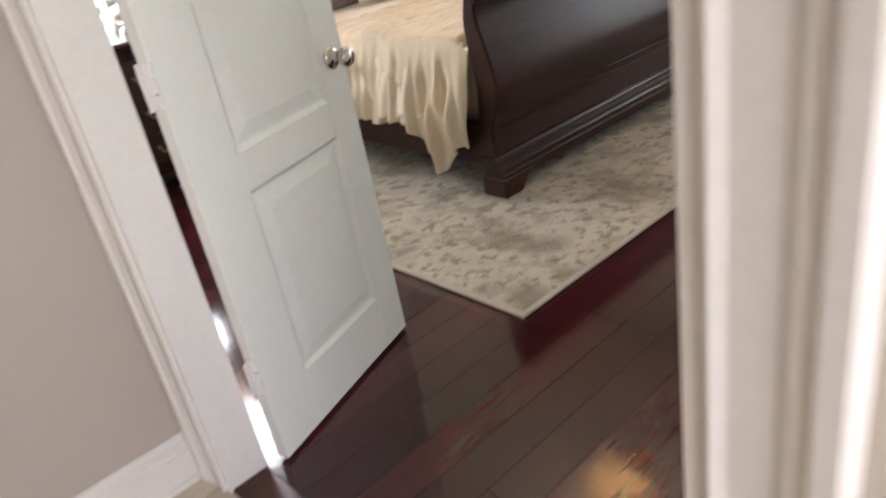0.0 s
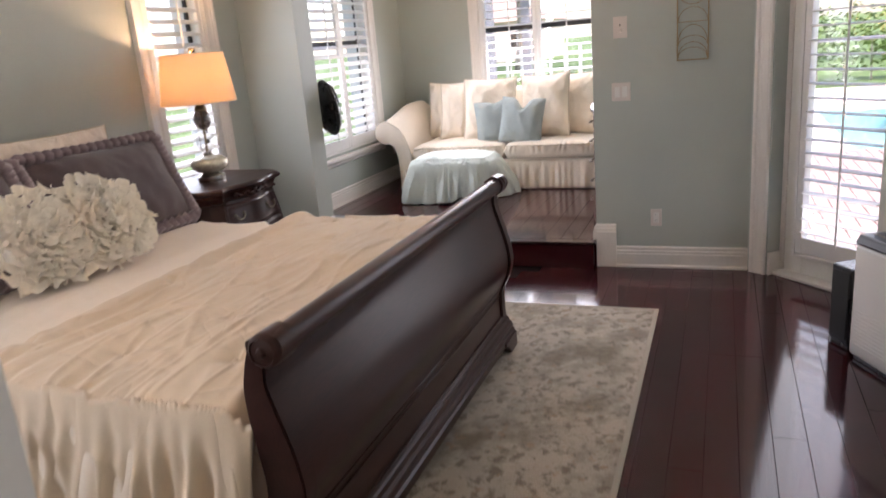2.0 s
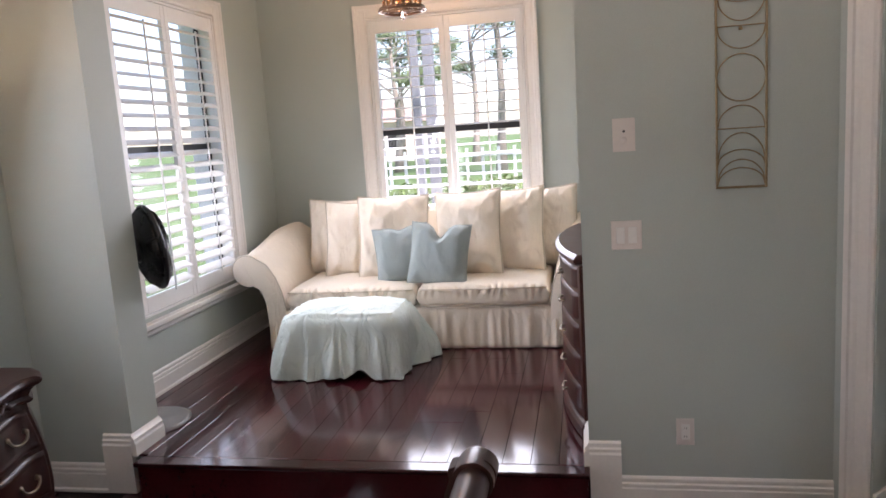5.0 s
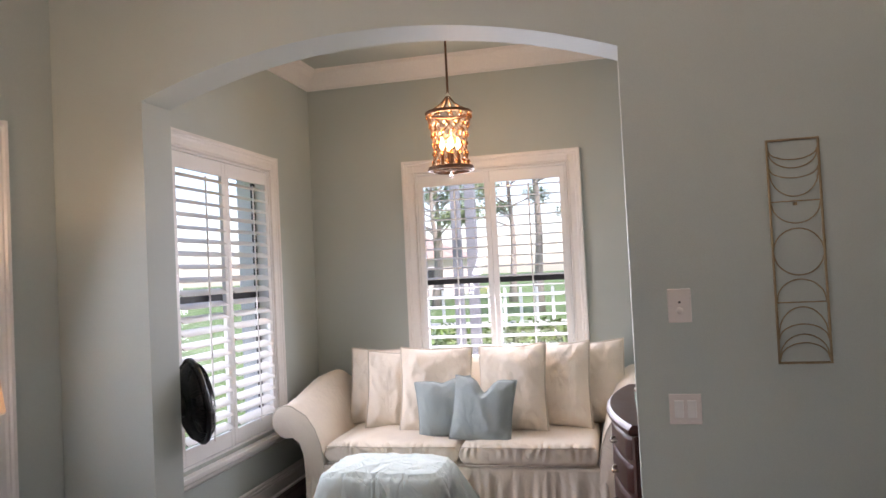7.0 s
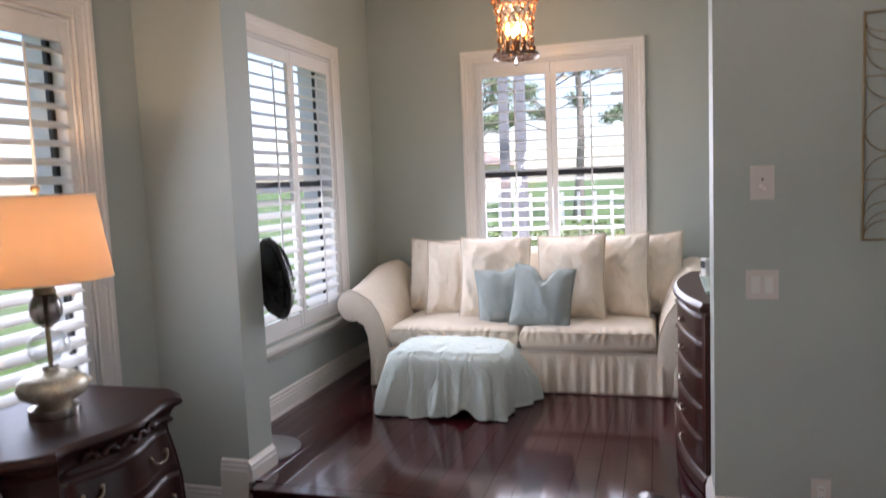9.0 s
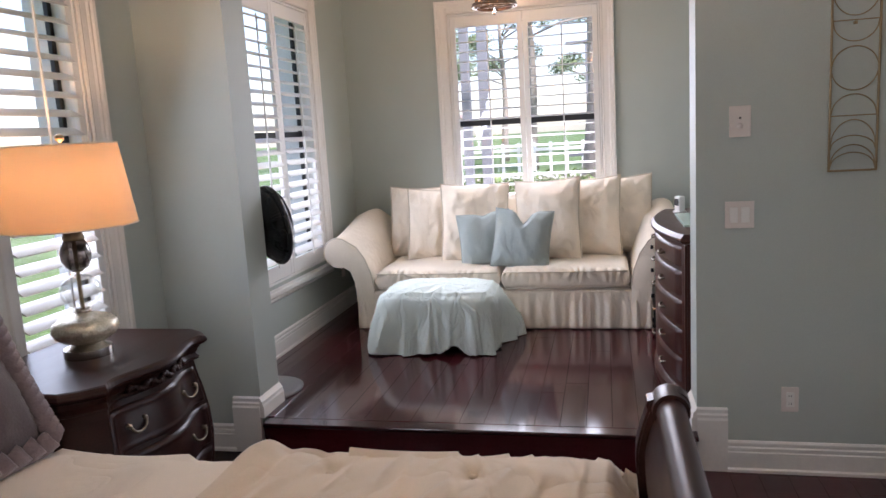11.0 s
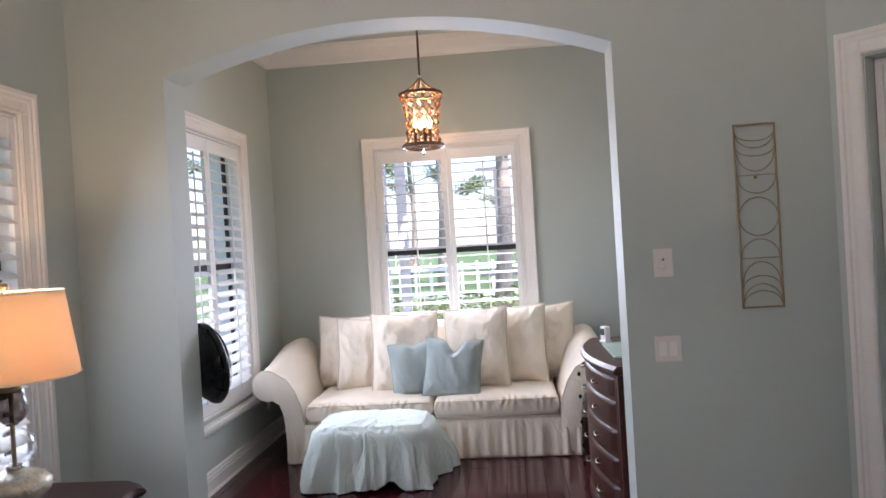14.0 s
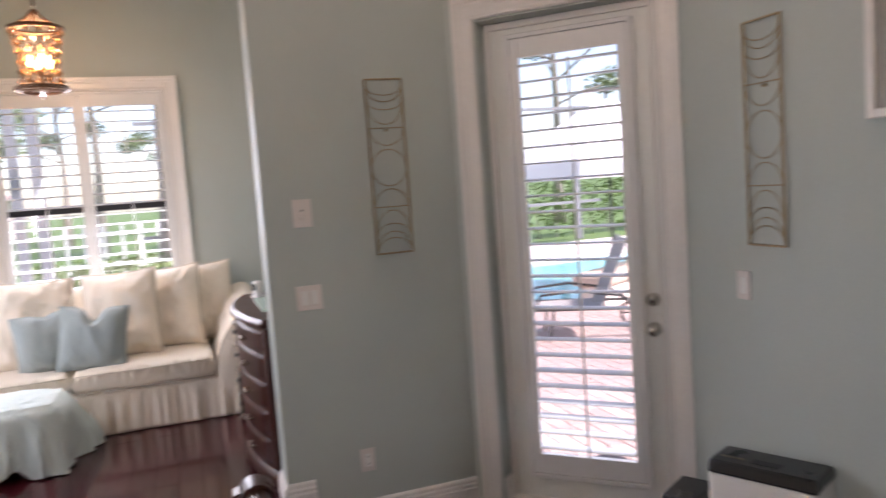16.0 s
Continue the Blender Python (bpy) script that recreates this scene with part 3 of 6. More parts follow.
# ---- doorway from the hall, with its open leaf ----
def hall_door():
    d = tagged(new("door_2"), "white two-panel bedroom door leaf, standing open", "door", "", "structure")
    d.matrix_world = pose(0.910, 2.352, 0.0, 0, 0, 19.2)
    w, t, h = 0.640, 0.036, 2.43
    # leaf frame
    rails = [(0, 0.13), (0.72, 0.82), (2.28, h)]
    st = 0.155
    rows = [(0.0, st, -t, 0, 0.012, h), (w - 0.115, w, -t, 0, 0.012, h)] + [(st, w - 0.115, -t + 0.0005, -0.0005, max(a, 0.012) if a == 0 else a, b if a else 0.19) for a, b in rails]
    part("leaf", boxes(*rows, bevel=0.0015), DOORW, d)
    for a, b in ((0.19, 0.72), (0.82, 2.28)):
        bm = bmesh.new()
        u0, u1 = st, w - 0.115
        for side in (-t, 0.0):
            s = 1 if side < -0.01 else -1
            ring = []
            for inset, depth in ((0.0, 0.0), (0.012, 0.010), (0.022, 0.010), (0.055, 0.003)):
                y = side + s * depth
                ring.append([bm.verts.new(p) for p in ((u0 + inset, y, a + inset), (u1 - inset, y, a + inset), (u1 - inset, y, b - inset), (u0 + inset, y, b - inset))])
            for r, q in zip(ring, ring[1:]):
                for k in range(4):
                    bm.faces.new((r[k], r[(k + 1) % 4], q[(k + 1) % 4], q[k]))
            bm.faces.new(ring[-1])
        bmesh.ops.recalc_face_normals(bm, faces=bm.faces)
        part("panel", bm, DOORW, d)
    bm = bmesh.new()
    for s in (-1, 1):
        b2 = bmesh.new()
        lathe(b2, [(0.031, 0), (0.031, 0.006), (0.024, 0.011), (0.011, 0.014), (0.011, 0.03), (0.020, 0.036), (0.026, 0.046), (0.027, 0.056), (0.022, 0.064), (0, 0.067)], 24)
        bmesh.ops.transform(b2, matrix=pose(w - 0.06, -t if s < 0 else 0.0, 0.925, 90 if s < 0 else -90), verts=b2.verts)
        me = bpy.data.meshes.new("k")
        b2.to_mesh(me)
        b2.free()
        bm.from_mesh(me)
        bpy.data.meshes.remove(me)
    part("door_knob", bm, CHROME, d, "chrome knob on a round rose", True)
    for z in (0.24, 0.98, 2.1):
        bm = boxes((-0.032, -0.006, -0.030, -0.026, z, z + 0.10), (-0.003, -0.0005, -0.032, -0.004, z, z + 0.10), bevel=0.001)
        for q in range(3):
            lathe(bm, [(0.008, 0.002), (0.008, 0.031)], 10, (-0.006, -0.034, z + 0.033 * q))
        part("hinge", bm, TRIM, d, "white painted butt hinge")


hall_door()
bm = bmesh.new()
casing_frame(bm, 1.03, 2.365, 0.0, 2.46, pose(0.772, 0, 0, 0, 0, 90))
casing_frame(bm, -2.365, -1.03, 0.0, 2.46, pose(0.86, 0, 0, 0, 0, -90))
structure("trim_doorway", bm, TRIM, "white moulded casing round the bedroom doorway", "door casing")
structure("door_jamb", boxes((0.76, 0.872, 2.345, 2.366, 0, 2.46), (0.76, 0.872, 1.029, 1.05, 0, 2.46), (0.76, 0.872, 1.05, 2.345, 2.44, 2.461), bevel=0.002), TRIM, "white painted doorway jamb", "door jamb")
structure("door_threshold", boxes((0.765, 0.87, 1.05, 2.345, -0.005, 0.014), bevel=0.004), MAHOG, "reddish wooden threshold strip", "threshold")


# ---- soft shapes ----
def curve_through(points, steps=5):
    """A smooth run through (a, b) points."""
    p = [Vector((a, b, 0)) for a, b in points]
    out = []
    for i in range(len(p) - 1):
        a, b, c, d = p[max(i - 1, 0)], p[i], p[i + 1], p[min(i + 2, len(p) - 1)]
        for k in range(steps):
            t = k / steps
            q = 0.5 * ((2 * b) + (c - a) * t + (2 * a - 5 * b + 4 * c - d) * t * t + (3 * b - a - 3 * c + d) * t ** 3)
            out.append((q.x, q.y))
    out.append((p[-1].x, p[-1].y))
    return out


def pillow_mesh(w, h, t, seed=0, ears=0.06, crease=0.02, n=40, slump=0.0, chop=0.0):
    """A stuffed pillow standing in the xz plane, its foot at z = 0, thick along y."""
    bm = bmesh.new()
    for side in (1, -1):
        def f(u, v):
            a, b = u * 2 - 1, v * 2 - 1
            edge = (1 - abs(a) ** 2.6) * (1 - abs(b) ** 2.6)
            pinch = 1 - ears * (1 - abs(a) ** 1.6) * abs(b) ** 3
            pin2 = 1 - ears * (1 - abs(b) ** 1.6) * abs(a) ** 3
            x, z = a * w / 2 * pin2, b * h / 2 * pinch + h / 2
            fat = t / 2 * max(0.0, edge) ** 0.58
            rim = smoothstep(0.0, 0.25, edge)
            fat += rim * crease * (nz(x * 5 + seed, z * 5, side * 3.1) * 0.8 + 1.1 * (0.25 - abs(nz(x * 7 + seed, z * 4 + x * 3, side))) + 0.5 * (0.25 - abs(nz(x * 14 + seed, z * 11, side))))
            fat += -rim * crease * 0.45 * math.exp(-((abs(a) + abs(b) - 1.45) / 0.18) ** 2) * abs(math.sin(9 * math.atan2(b, a) + seed))
            z -= slump * (1 - abs(b)) * 0.1
            if chop and b > 0:
                z -= chop * math.exp(-(a / 0.24) ** 2) * smoothstep(0.2, 1.0, b)
            return Vector((x, side * max(0.0, fat), z))
        grid(bm, n, n, f)
    bmesh.ops.remove_doubles(bm, verts=bm.verts, dist=0.0008)
    bmesh.ops.recalc_face_normals(bm, faces=bm.faces)
    return bm


def rim_points(w, h, ears=0.06, n=14, chop=0.0):
    """The seam line of pillow_mesh."""
    pts = []
    run = [(-1 + 2 * k / n, -1) for k in range(n)] + [(1, -1 + 2 * k / n) for k in range(n)] + [(1 - 2 * k / n, 1) for k in range(n)] + [(-1, 1 - 2 * k / n) for k in range(n)]
    for a, b in run:
        pinch = 1 - ears * (1 - abs(a) ** 1.6) * abs(b) ** 3
        pin2 = 1 - ears * (1 - abs(b) ** 1.6) * abs(a) ** 3
        z = b * h / 2 * pinch + h / 2
        if chop and b > 0:
            z -= chop * math.exp(-(a / 0.24) ** 2) * smoothstep(0.2, 1.0, b)
        pts.append((a * w / 2 * pin2, 0, z))
    return pts


def pillow(name, w, h, t, m, mat, label, group="", seed=0, trim=None, ears=0.06, crease=0.02, chop=0.0, trim_r=0.004, slump=0.0):
    ob = thing(name, m, label, "pillow", group)
    part("cover", pillow_mesh(w, h, t, seed, ears, crease, chop=chop, slump=slump), mat, ob, "", True)
    if trim:
        part("piping", tube(bmesh.new(), rim_points(w, h, ears, chop=chop), trim_r, 6, True), trim, ob, "", True)
    return ob


# ---- sleigh bed ----
def sleigh_bed():
    bed = thing("bed", pose(3.5, 4.1, 0.012), "dark cherry wooden sleigh bed with a curved footboard on the rug", "bed")
    ox, oy, oz = -3.5, -4.1, -0.012
    front = curve_through([(2.957, 0.185), (2.960, 0.30), (2.952, 0.345), (2.925, 0.40), (2.905, 0.46), (2.900, 0.52), (2.915, 0.61), (2.945, 0.71), (2.966, 0.79), (2.962, 0.845)], 4)
    roll = [(2.943 + 0.037 * math.cos(a), 0.888 + 0.037 * math.sin(a)) for a in [radians(d) for d in range(-100, -381, -20)]]
    back = curve_through([(2.990, 0.845), (3.006, 0.78), (3.006, 0.70), (2.995, 0.60), (2.985, 0.50), (2.995, 0.40), (3.005, 0.30), (3.005, 0.185)], 4)
    prof = front + roll + back
    foot = part("footboard", extrude_profile(bmesh.new(), prof, 1.94, pose(2.53 + ox, oy, oz)), BEDWOOD, bed, "", True)
    es = foot.modifiers.new("edges", "EDGE_SPLIT")
    es.split_angle = radians(40)
    for x in (2.465, 4.47):
        pp = [(y - 0.012 if y < 2.975 else y + 0.022, z + 0.008 * smoothstep(0.8, 0.9, z)) for y, z in prof]
        bm = extrude_profile(bmesh.new(), pp, 0.065, pose(x + ox, oy, oz))
        bmesh.ops.bevel(bm, geom=[e for e in bm.edges if len(e.link_faces) == 2 and e.calc_face_angle(0) > 1.2], offset=0.006, segments=2, affect="EDGES")
        part("post", bm, BEDWOOD, foot, "", True).modifiers.new("edges", "EDGE_SPLIT").split_angle = radians(40)
    for x, s in ((2.53, -1), (4.47, 1)):
        bm = lathe(bmesh.new(), [(0.046, -0.02), (0.047, 0.055), (0.044, 0.070), (0.036, 0.078), (0.034, 0.074), (0.014, 0.078), (0.010, 0.088), (0, 0.090)], 24)
        bmesh.ops.transform(bm, matrix=pose(x + ox, 2.943 + oy, 0.890 + oz, 0, 90 * s, 0), verts=bm.verts)
        part("scroll_end", bm, BEDWOOD, foot, "turned scroll end of the top rail", True).modifiers.new("edges", "EDGE_SPLIT").split_angle = radians(50)
    # beads across the panel
    for y, z, r in ((2.951, 0.352, 0.006), (2.958, 0.31, 0.004), (2.955, 0.195, 0.006)):
        part("bead", tube(bmesh.new(), [(2.53 + ox, y + oy, z + oz), (4.47 + ox, y + oy, z + oz)], r, 8), BEDWOOD, foot, "", True)
    base = [(3.02, 0.19), (2.952, 0.19), (2.946, 0.178), (2.938, 0.172), (2.934, 0.155), (2.922, 0.147), (2.917, 0.135), (2.917, 0.118), (2.908, 0.110), (2.908, 0.075), (3.02, 0.075)]
    part("base_moulding", extrude_profile(bmesh.new(), base, 2.09, pose(2.455 + ox, oy, oz)), BEDWOOD, foot)
    for x, s in ((2.447, 1), (4.553, -1)):
        bm = bmesh.new()
        out = [(0, 0), (0.115, 0), (0.135, 0.03), (0.165, 0.055), (0.20, 0.070), (0.20, 0.085), (0, 0.085)]
        a = [bm.verts.new((x + s * px + ox, 2.900 + oy, z + oz + 0.012)) for px, z in out]
        b = [bm.verts.new((x + s * px + ox, 3.035 + oy, z + oz + 0.012)) for px, z in out]
        for k in range(len(out)):
            bm.faces.new((a[k], a[(k + 1) % len(out)], b[(k + 1) % len(out)], b[k]))
        bm.faces.new(a)
        bm.faces.new(b)
        bmesh.ops.recalc_face_normals(bm, faces=bm.faces)
        bmesh.ops.bevel(bm, geom=bm.edges[:], offset=0.004, segments=1, affect="EDGES")
        part("bracket_foot", bm, BEDWOOD, foot)
    for x in (2.47, 4.495):
        part("side_rail", boxes((x + ox, x + 0.035 + ox, 3.0 + oy, 5.24 + oy, 0.13, 0.33), bevel=0.006, seg=2), BEDWOOD, bed)
    hp = curve_through([(5.22, 0.15), (5.20, 0.5), (5.21, 0.8), (5.25, 1.02), (5.29, 1.10)], 4) + [(5.33, 1.12), (5.345, 1.09), (5.33, 1.05)] + curve_through([(5.30, 0.98), (5.27, 0.8), (5.27, 0.5), (5.28, 0.15)], 4)
    part("headboard", extrude_profile(bmesh.new(), hp, 2.04, pose(2.48 + ox, oy, oz)), BEDWOOD, bed, "", True)
    for x in (2.49, 4.44):
        part("leg", boxes((x + ox, x + 0.07 + ox, 5.2 + oy, 5.29 + oy, 0.0, 0.16), bevel=0.006), BEDWOOD, bed)


sleigh_bed()
bm = boxes((2.52, 4.48, 3.02, 5.19, 0.34, 0.655), bevel=0.05, seg=4)
tagged(part("mattress", bm, SHEET, None, "", True), "cream king mattress on the sleigh bed", "mattress")


def bed_cover(name, y0, y1, top, drop_near, drop_far, mat, rough, seed, label, tip=0.0, nu=150, nv=80):
    """A cover laid over the mattress and hanging down on both long sides."""
    x0, x1 = 2.475, 4.545
    flat = x1 - x0
    bm = bmesh.new()

    def f(u, v):
        y = y0 + (y1 - y0) * v
        corner = tip * math.exp(-((y - (y0 + 0.20)) / 0.12) ** 2)
        dn, df = drop_near + corner + 0.015 * math.sin(y * 9), drop_far + 0.012 * math.sin(y * 7 + 1)
        total = dn + flat + df
        s = u * total
        wr = 0.0
        if s < dn:
            d = dn - s
            fold = math.sin(y * 30 + 11 * nz(y * 2.4, seed, d * 1.6) + d * 4.0) * (0.75 + 1.0 * nz(y * 5, 3, seed)) + 0.5 * math.sin(y * 93 + 5 * nz(y * 3, seed + 5, d))
            x = x0 - 0.035 - 0.06 * smoothstep(0, 0.4, d) - 0.026 * fold * smoothstep(0.0, 0.26, d) - 0.03 * (0.25 - abs(nz(y * 6 + d * 3, d * 5, seed + 7))) * smoothstep(0.02, 0.15, d) - 0.01 * nz(y * 4, d * 4, seed)
            z = top - d * 0.985
            x += 0.035 * math.exp(-d / 0.05)
            z -= 0.035 * (1 - math.exp(-d / 0.05))
            z += 0.01 * nz(y * 8, d * 6, seed)
            yy = y + 0.02 * nz(y * 3, d * 5, seed + 2) * smoothstep(0, 0.3, d)
        elif s > dn + flat:
            d = s - dn - flat
            fold = math.sin(y * 19 + 4 * nz(y * 2, seed, 9)) + 0.5 * math.sin(y * 41)
            x = x1 + 0.035 + 0.03 * smoothstep(0, 0.4, d) + 0.016 * fold * smoothstep(0.03, 0.3, d) - 0.035 * math.exp(-d / 0.05)
            z = top - d * 0.985 - 0.035 * (1 - math.exp(-d / 0.05))
            yy = y
        else:
            x, yy = x0 + (s - dn), y
            e = min(x - x0, x1 - x)
            z = top - 0.022 * math.exp(-e / 0.05)
            crest = max(0.0, 1 - abs(nz(x * 1.2 + 0.4 * y, y * 5.2 - x * 0.9, seed + 6)) / 0.13) ** 1.5 * 0.009 + max(0.0, 1 - abs(nz(x * 2.1 - 0.6 * y, y * 9.5 + x * 1.8, seed + 9)) / 0.12) ** 1.5 * 0.006
            wr = rough * crest + 1.3 * rough * (0.020 * nz(x * 1.9, y * 2.4, seed) + 0.017 * (0.3 - abs(nz(x * 1.25 + 0.5 * y, y * 7.0 - x * 1.2, seed + 3))) + 0.008 * (0.3 - abs(nz(x * 2.6 - y, y * 13 + x, seed + 8))))
            # tufts in a regular layout
            if rough > 0.8:
                for i in range(6):
                    for j in range(3):
                        tx = 2.73 + 0.337 * i + 0.02 * math.sin(i * 5 + j * 3)
                        ty = 3.25 + 0.41 * j + (0.21 if i % 2 else 0) + 0.02 * math.sin(i * 2 + j * 7)
                        r2 = (x - tx) ** 2 + (yy - ty) ** 2
                        if r2 < 0.03 and ty < 4.11:
                            th = math.atan2(yy - ty, x - tx)
                            wr -= 0.018 * math.exp(-r2 / 0.0009) + (0.004 + 0.004 * math.sin(4 * th + i * 2 + j)) * math.exp(-r2 / 0.005)
            z += wr
        # foot end tucks down behind the board
        if rough > 0.8:
            z -= 0.10 * (1 - smoothstep(0.0, 0.09, v * (y1 - y0))) * (1 if dn <= s <= dn + flat else 0.4)
        # turned-back edge swells, then meets the layer below
        back = (y1 - y0) * (1 - v)
        z += (0.020 if rough > 0.8 else 0.006) * math.exp(-((back - 0.05) / 0.04) ** 2) * (0.8 + 0.9 * nz(x * 1.6, 2.2, seed)) - (0.010 * math.exp(-((back - 0.12) / 0.025) ** 2) + 0.008 * math.exp(-((back - 0.24 - 0.05 * nz(x * 1.3, 5, seed)) / 0.02) ** 2) if rough > 0.8 else 0) - 0.022 * math.exp(-back / 0.008)
        return Vector((x, yy + (0.035 * nz(x * 1.7, 4.2, seed) * v if rough > 0.8 else 0), z))

    grid(bm, nu, nv, f)
    bmesh.ops.recalc_face_normals(bm, faces=bm.faces)
    ob = tagged(part(name, bm, mat, None, "", True), label, "bedding")
    so = ob.modifiers.new("thick", "SOLIDIFY")
    so.thickness, so.offset = 0.012, -1
    return ob


bed_cover("coverlet", 3.3, 5.12, 0.680, 0.30, 0.34, COVERLET, 0.35, 4.0, "cream quilted coverlet spread over the mattress", nu=120, nv=60)
duvet = bed_cover("duvet", 3.022, 4.14, 0.722, 0.37, 0.36, DUVET, 1.0, 1.0, "peach beige duvet with tufted buttons, hanging in folds", tip=0.22, nu=200, nv=170)
for i in range(6):
    for j in range(3):
        tx = 2.73 + 0.337 * i + 0.02 * math.sin(i * 5 + j * 3)
        ty = 3.25 + 0.41 * j + (0.21 if i % 2 else 0) + 0.02 * math.sin(i * 2 + j * 7)
        if ty < 4.05:
            low = min((v.co for v in duvet.data.vertices if v.co.z > 0.6), key=lambda c: (c.x - tx) ** 2 + (c.y - ty) ** 2)
            knot = lathe(bmesh.new(), [(0, -0.004), (0.009, -0.002), (0.011, 0.002), (0.006, 0.006), (0, 0.007)], 10, (low.x, low.y, low.z + 0.002))
            part("tuft", knot, DUVET, duvet, "", True)

# pillows at the head, leaning back
for k, (x, rz) in enumerate(((2.98, 2), (3.86, -3))):
    pillow("bed_pillow", 0.84, 0.60, 0.15, pose(x, 5.10, 0.70, -6, 0, rz), SATIN, "ivory satin sleeping pillow leaning on the headboard", "ivory bed pillows", k + 1, PIPE, 0.05, 0.022)
for k, (x, y, rz) in enumerate(((3.10, 4.84, 3), (4.07, 4.87, -3))):
    p = pillow("mauve_pillow", 0.92, 0.52, 0.22, pose(x, y, 0.715, -25, 0, rz), PLUM, "dusky mauve velvet pillow with a plush edge", "mauve pillows", k + 7, None, 0.04, 0.015)
    # slanted plush ribs along the seam
    rim = rim_points(0.91, 0.52, 0.03, 17)
    bm = bmesh.new()
    for i, (px, _, pz) in enumerate(rim):
        qx, _, qz = rim[(i + 1) % len(rim)]
        tx, tz = qx - px, qz - pz
        tube(bm, [(px - tx * 0.7, 0.045, pz - tz * 0.7), (px + tz * 0.3, 0.0, pz - tx * 0.3), (px + tx * 0.7, -0.040, pz + tz * 0.7)], 0.034, 8)
    part("plush_edge", bm, PLUMTRIM, p, "pale mauve ribbed plush trim", True)


def ruffle_pillow():
    w, h = 0.70, 0.36
    p = thing("ruffle_pillow", pose(3.50, 4.60, 0.70, -26, 0, -6), "ivory lumbar pillow covered in fabric ruffles", "pillow")
    part("cover", pillow_mesh(w, h, 0.18, 3), IVORY, p, "", True)
    r = random.Random(9)
    bm = bmesh.new()
    # two frilled rosettes side by side, each of rings of waving cloth
    for cx in (-0.175, 0.175):
        for k in range(14):
            rad, ph = 0.010 + 0.0152 * k, r.uniform(0, 6)
            n = max(14, int(rad * 2 * math.pi / 0.0065))
            rows = [[], [], [], []]
            for i in range(n):
                th = 2 * math.pi * i / n
                rr = rad * (1 + 0.42 * nz(math.cos(th) * 2 + k * 3, math.sin(th) * 2, cx * 9))
                px, pz = cx + rr * math.cos(th) * 1.02, 0.205 + rr * math.sin(th) * 0.90
                f = min(1.0, rad / 0.225)
                c = Vector((px, -0.035 - 0.075 * (1 - f ** 2.4), pz))
                rv = Vector((math.cos(th), 0, math.sin(th)))
                nrm = (Vector((0, -1, 0)) * (1.05 - 0.75 * f) + rv * (0.25 + 0.75 * f)).normalized()
                tg = Vector((-math.sin(th), 0, math.cos(th)))
                ph += 0.70 + 1.3 * abs(nz(i * 0.31, k * 2.3, cx * 7))
                H = 0.030 + 0.022 * nz(i * 0.45, k * 5.1, cx * 5)
                for q in range(4):
                    s = q / 3
                    rows[q].append(bm.verts.new(c + nrm * (H * (1 - (1 - s) ** 1.7)) + rv * (0.014 * math.sin(ph) * s + 0.012 * s * s) + tg * (0.016 * math.cos(ph * 0.83) * s + 0.02 * s * nz(i * 0.2, k * 1.7, cx * 3))))
            for q in range(3):
                for i in range(n):
                    e = (i + 1) % n
                    bm.faces.new((rows[q][i], rows[q][e], rows[q + 1][e], rows[q + 1][i]))
    ob = part("ruffle", bm, IVORY, p, "", True)
    tagged(ob, "", "", "", "stuff")


ruffle_pillow()

# rug
bm = bmesh.new()
grid(bm, 60, 44, lambda u, v: Vector((1.80 + 3.354 * u, 2.25 + 2.55 * v, 0.0115 + 0.0012 * nz(u * 14, v * 12, 2))))
for v in (1,):
    box(bm, 1.80, 5.154, 2.25, 4.80, 0.001, 0.010)
rug = tagged(part("rug", bm, RUG, None, "", True), "ivory distressed floral rug under the bed", "rug")
bm = boxes((1.774, 1.80, 2.225, 4.825, 0.001, 0.0125), (5.154, 5.18, 2.225, 4.825, 0.001, 0.0125), (1.80, 5.154, 2.225, 2.25, 0.001, 0.0125), (1.80, 5.154, 4.80, 4.825, 0.001, 0.0125), bevel=0.004, seg=2)
part("binding", bm, RUGEDGE, rug, "pale bound edge")


# ---- bedside chests and lamps ----
def chest_outline(w, d, inset=0.0, n=28):
    """Serpentine front, canted corners: outline seen from above, front towards -y."""
    pts = []
    hw = w / 2 - inset
    front = -d + inset
    cant = 0.10
    for k in range(n + 1):
        a = -1 + 2 * k / n
        x = a * (hw - cant)
        y = front - 0.035 * math.cos(a * math.pi * 1.0) * (1 - abs(a) ** 6) - 0.012
        pts.append((x, y))
    pts += [(hw - cant * 0.35, front + 0.045), (hw, front + cant), (hw, 0), (-hw, 0), (-hw, front + cant), (-hw + cant * 0.35, front + 0.045)]
    return pts


def loft(bm, rings, cap=True):
    vs = [[bm.verts.new(p) for p in r] for r in rings]
    n = len(vs[0])
    for a, b in zip(vs, vs[1:]):
        for k in range(n):
            bm.faces.new((a[k], a[(k + 1) % n], b[(k + 1) % n], b[k]))
    if cap:
        bm.faces.new(vs[0][::-1])
        bm.faces.new(vs[-1])
    bmesh.ops.recalc_face_normals(bm, faces=bm.faces)
    return bm


def bail_pull(parent, x, y, z, mat, w=0.09):
    bm = bmesh.new()
    for s in (-1, 1):
        b2 = [(x + s * w / 2, y - 0.002, z), (x + s * w / 2, y - 0.018, z)]
        tube(bm, b2, 0.009, 10)
    tube(bm, [(x + w / 2 * math.cos(a), y - 0.018 - 0.008 * math.sin(a), z - 0.034 * math.sin(a)) for a in [math.pi * k / 12 for k in range(13)]], 0.0055, 8)
    return part("handle", bm, mat, parent, "antique pewter bail handle", True)


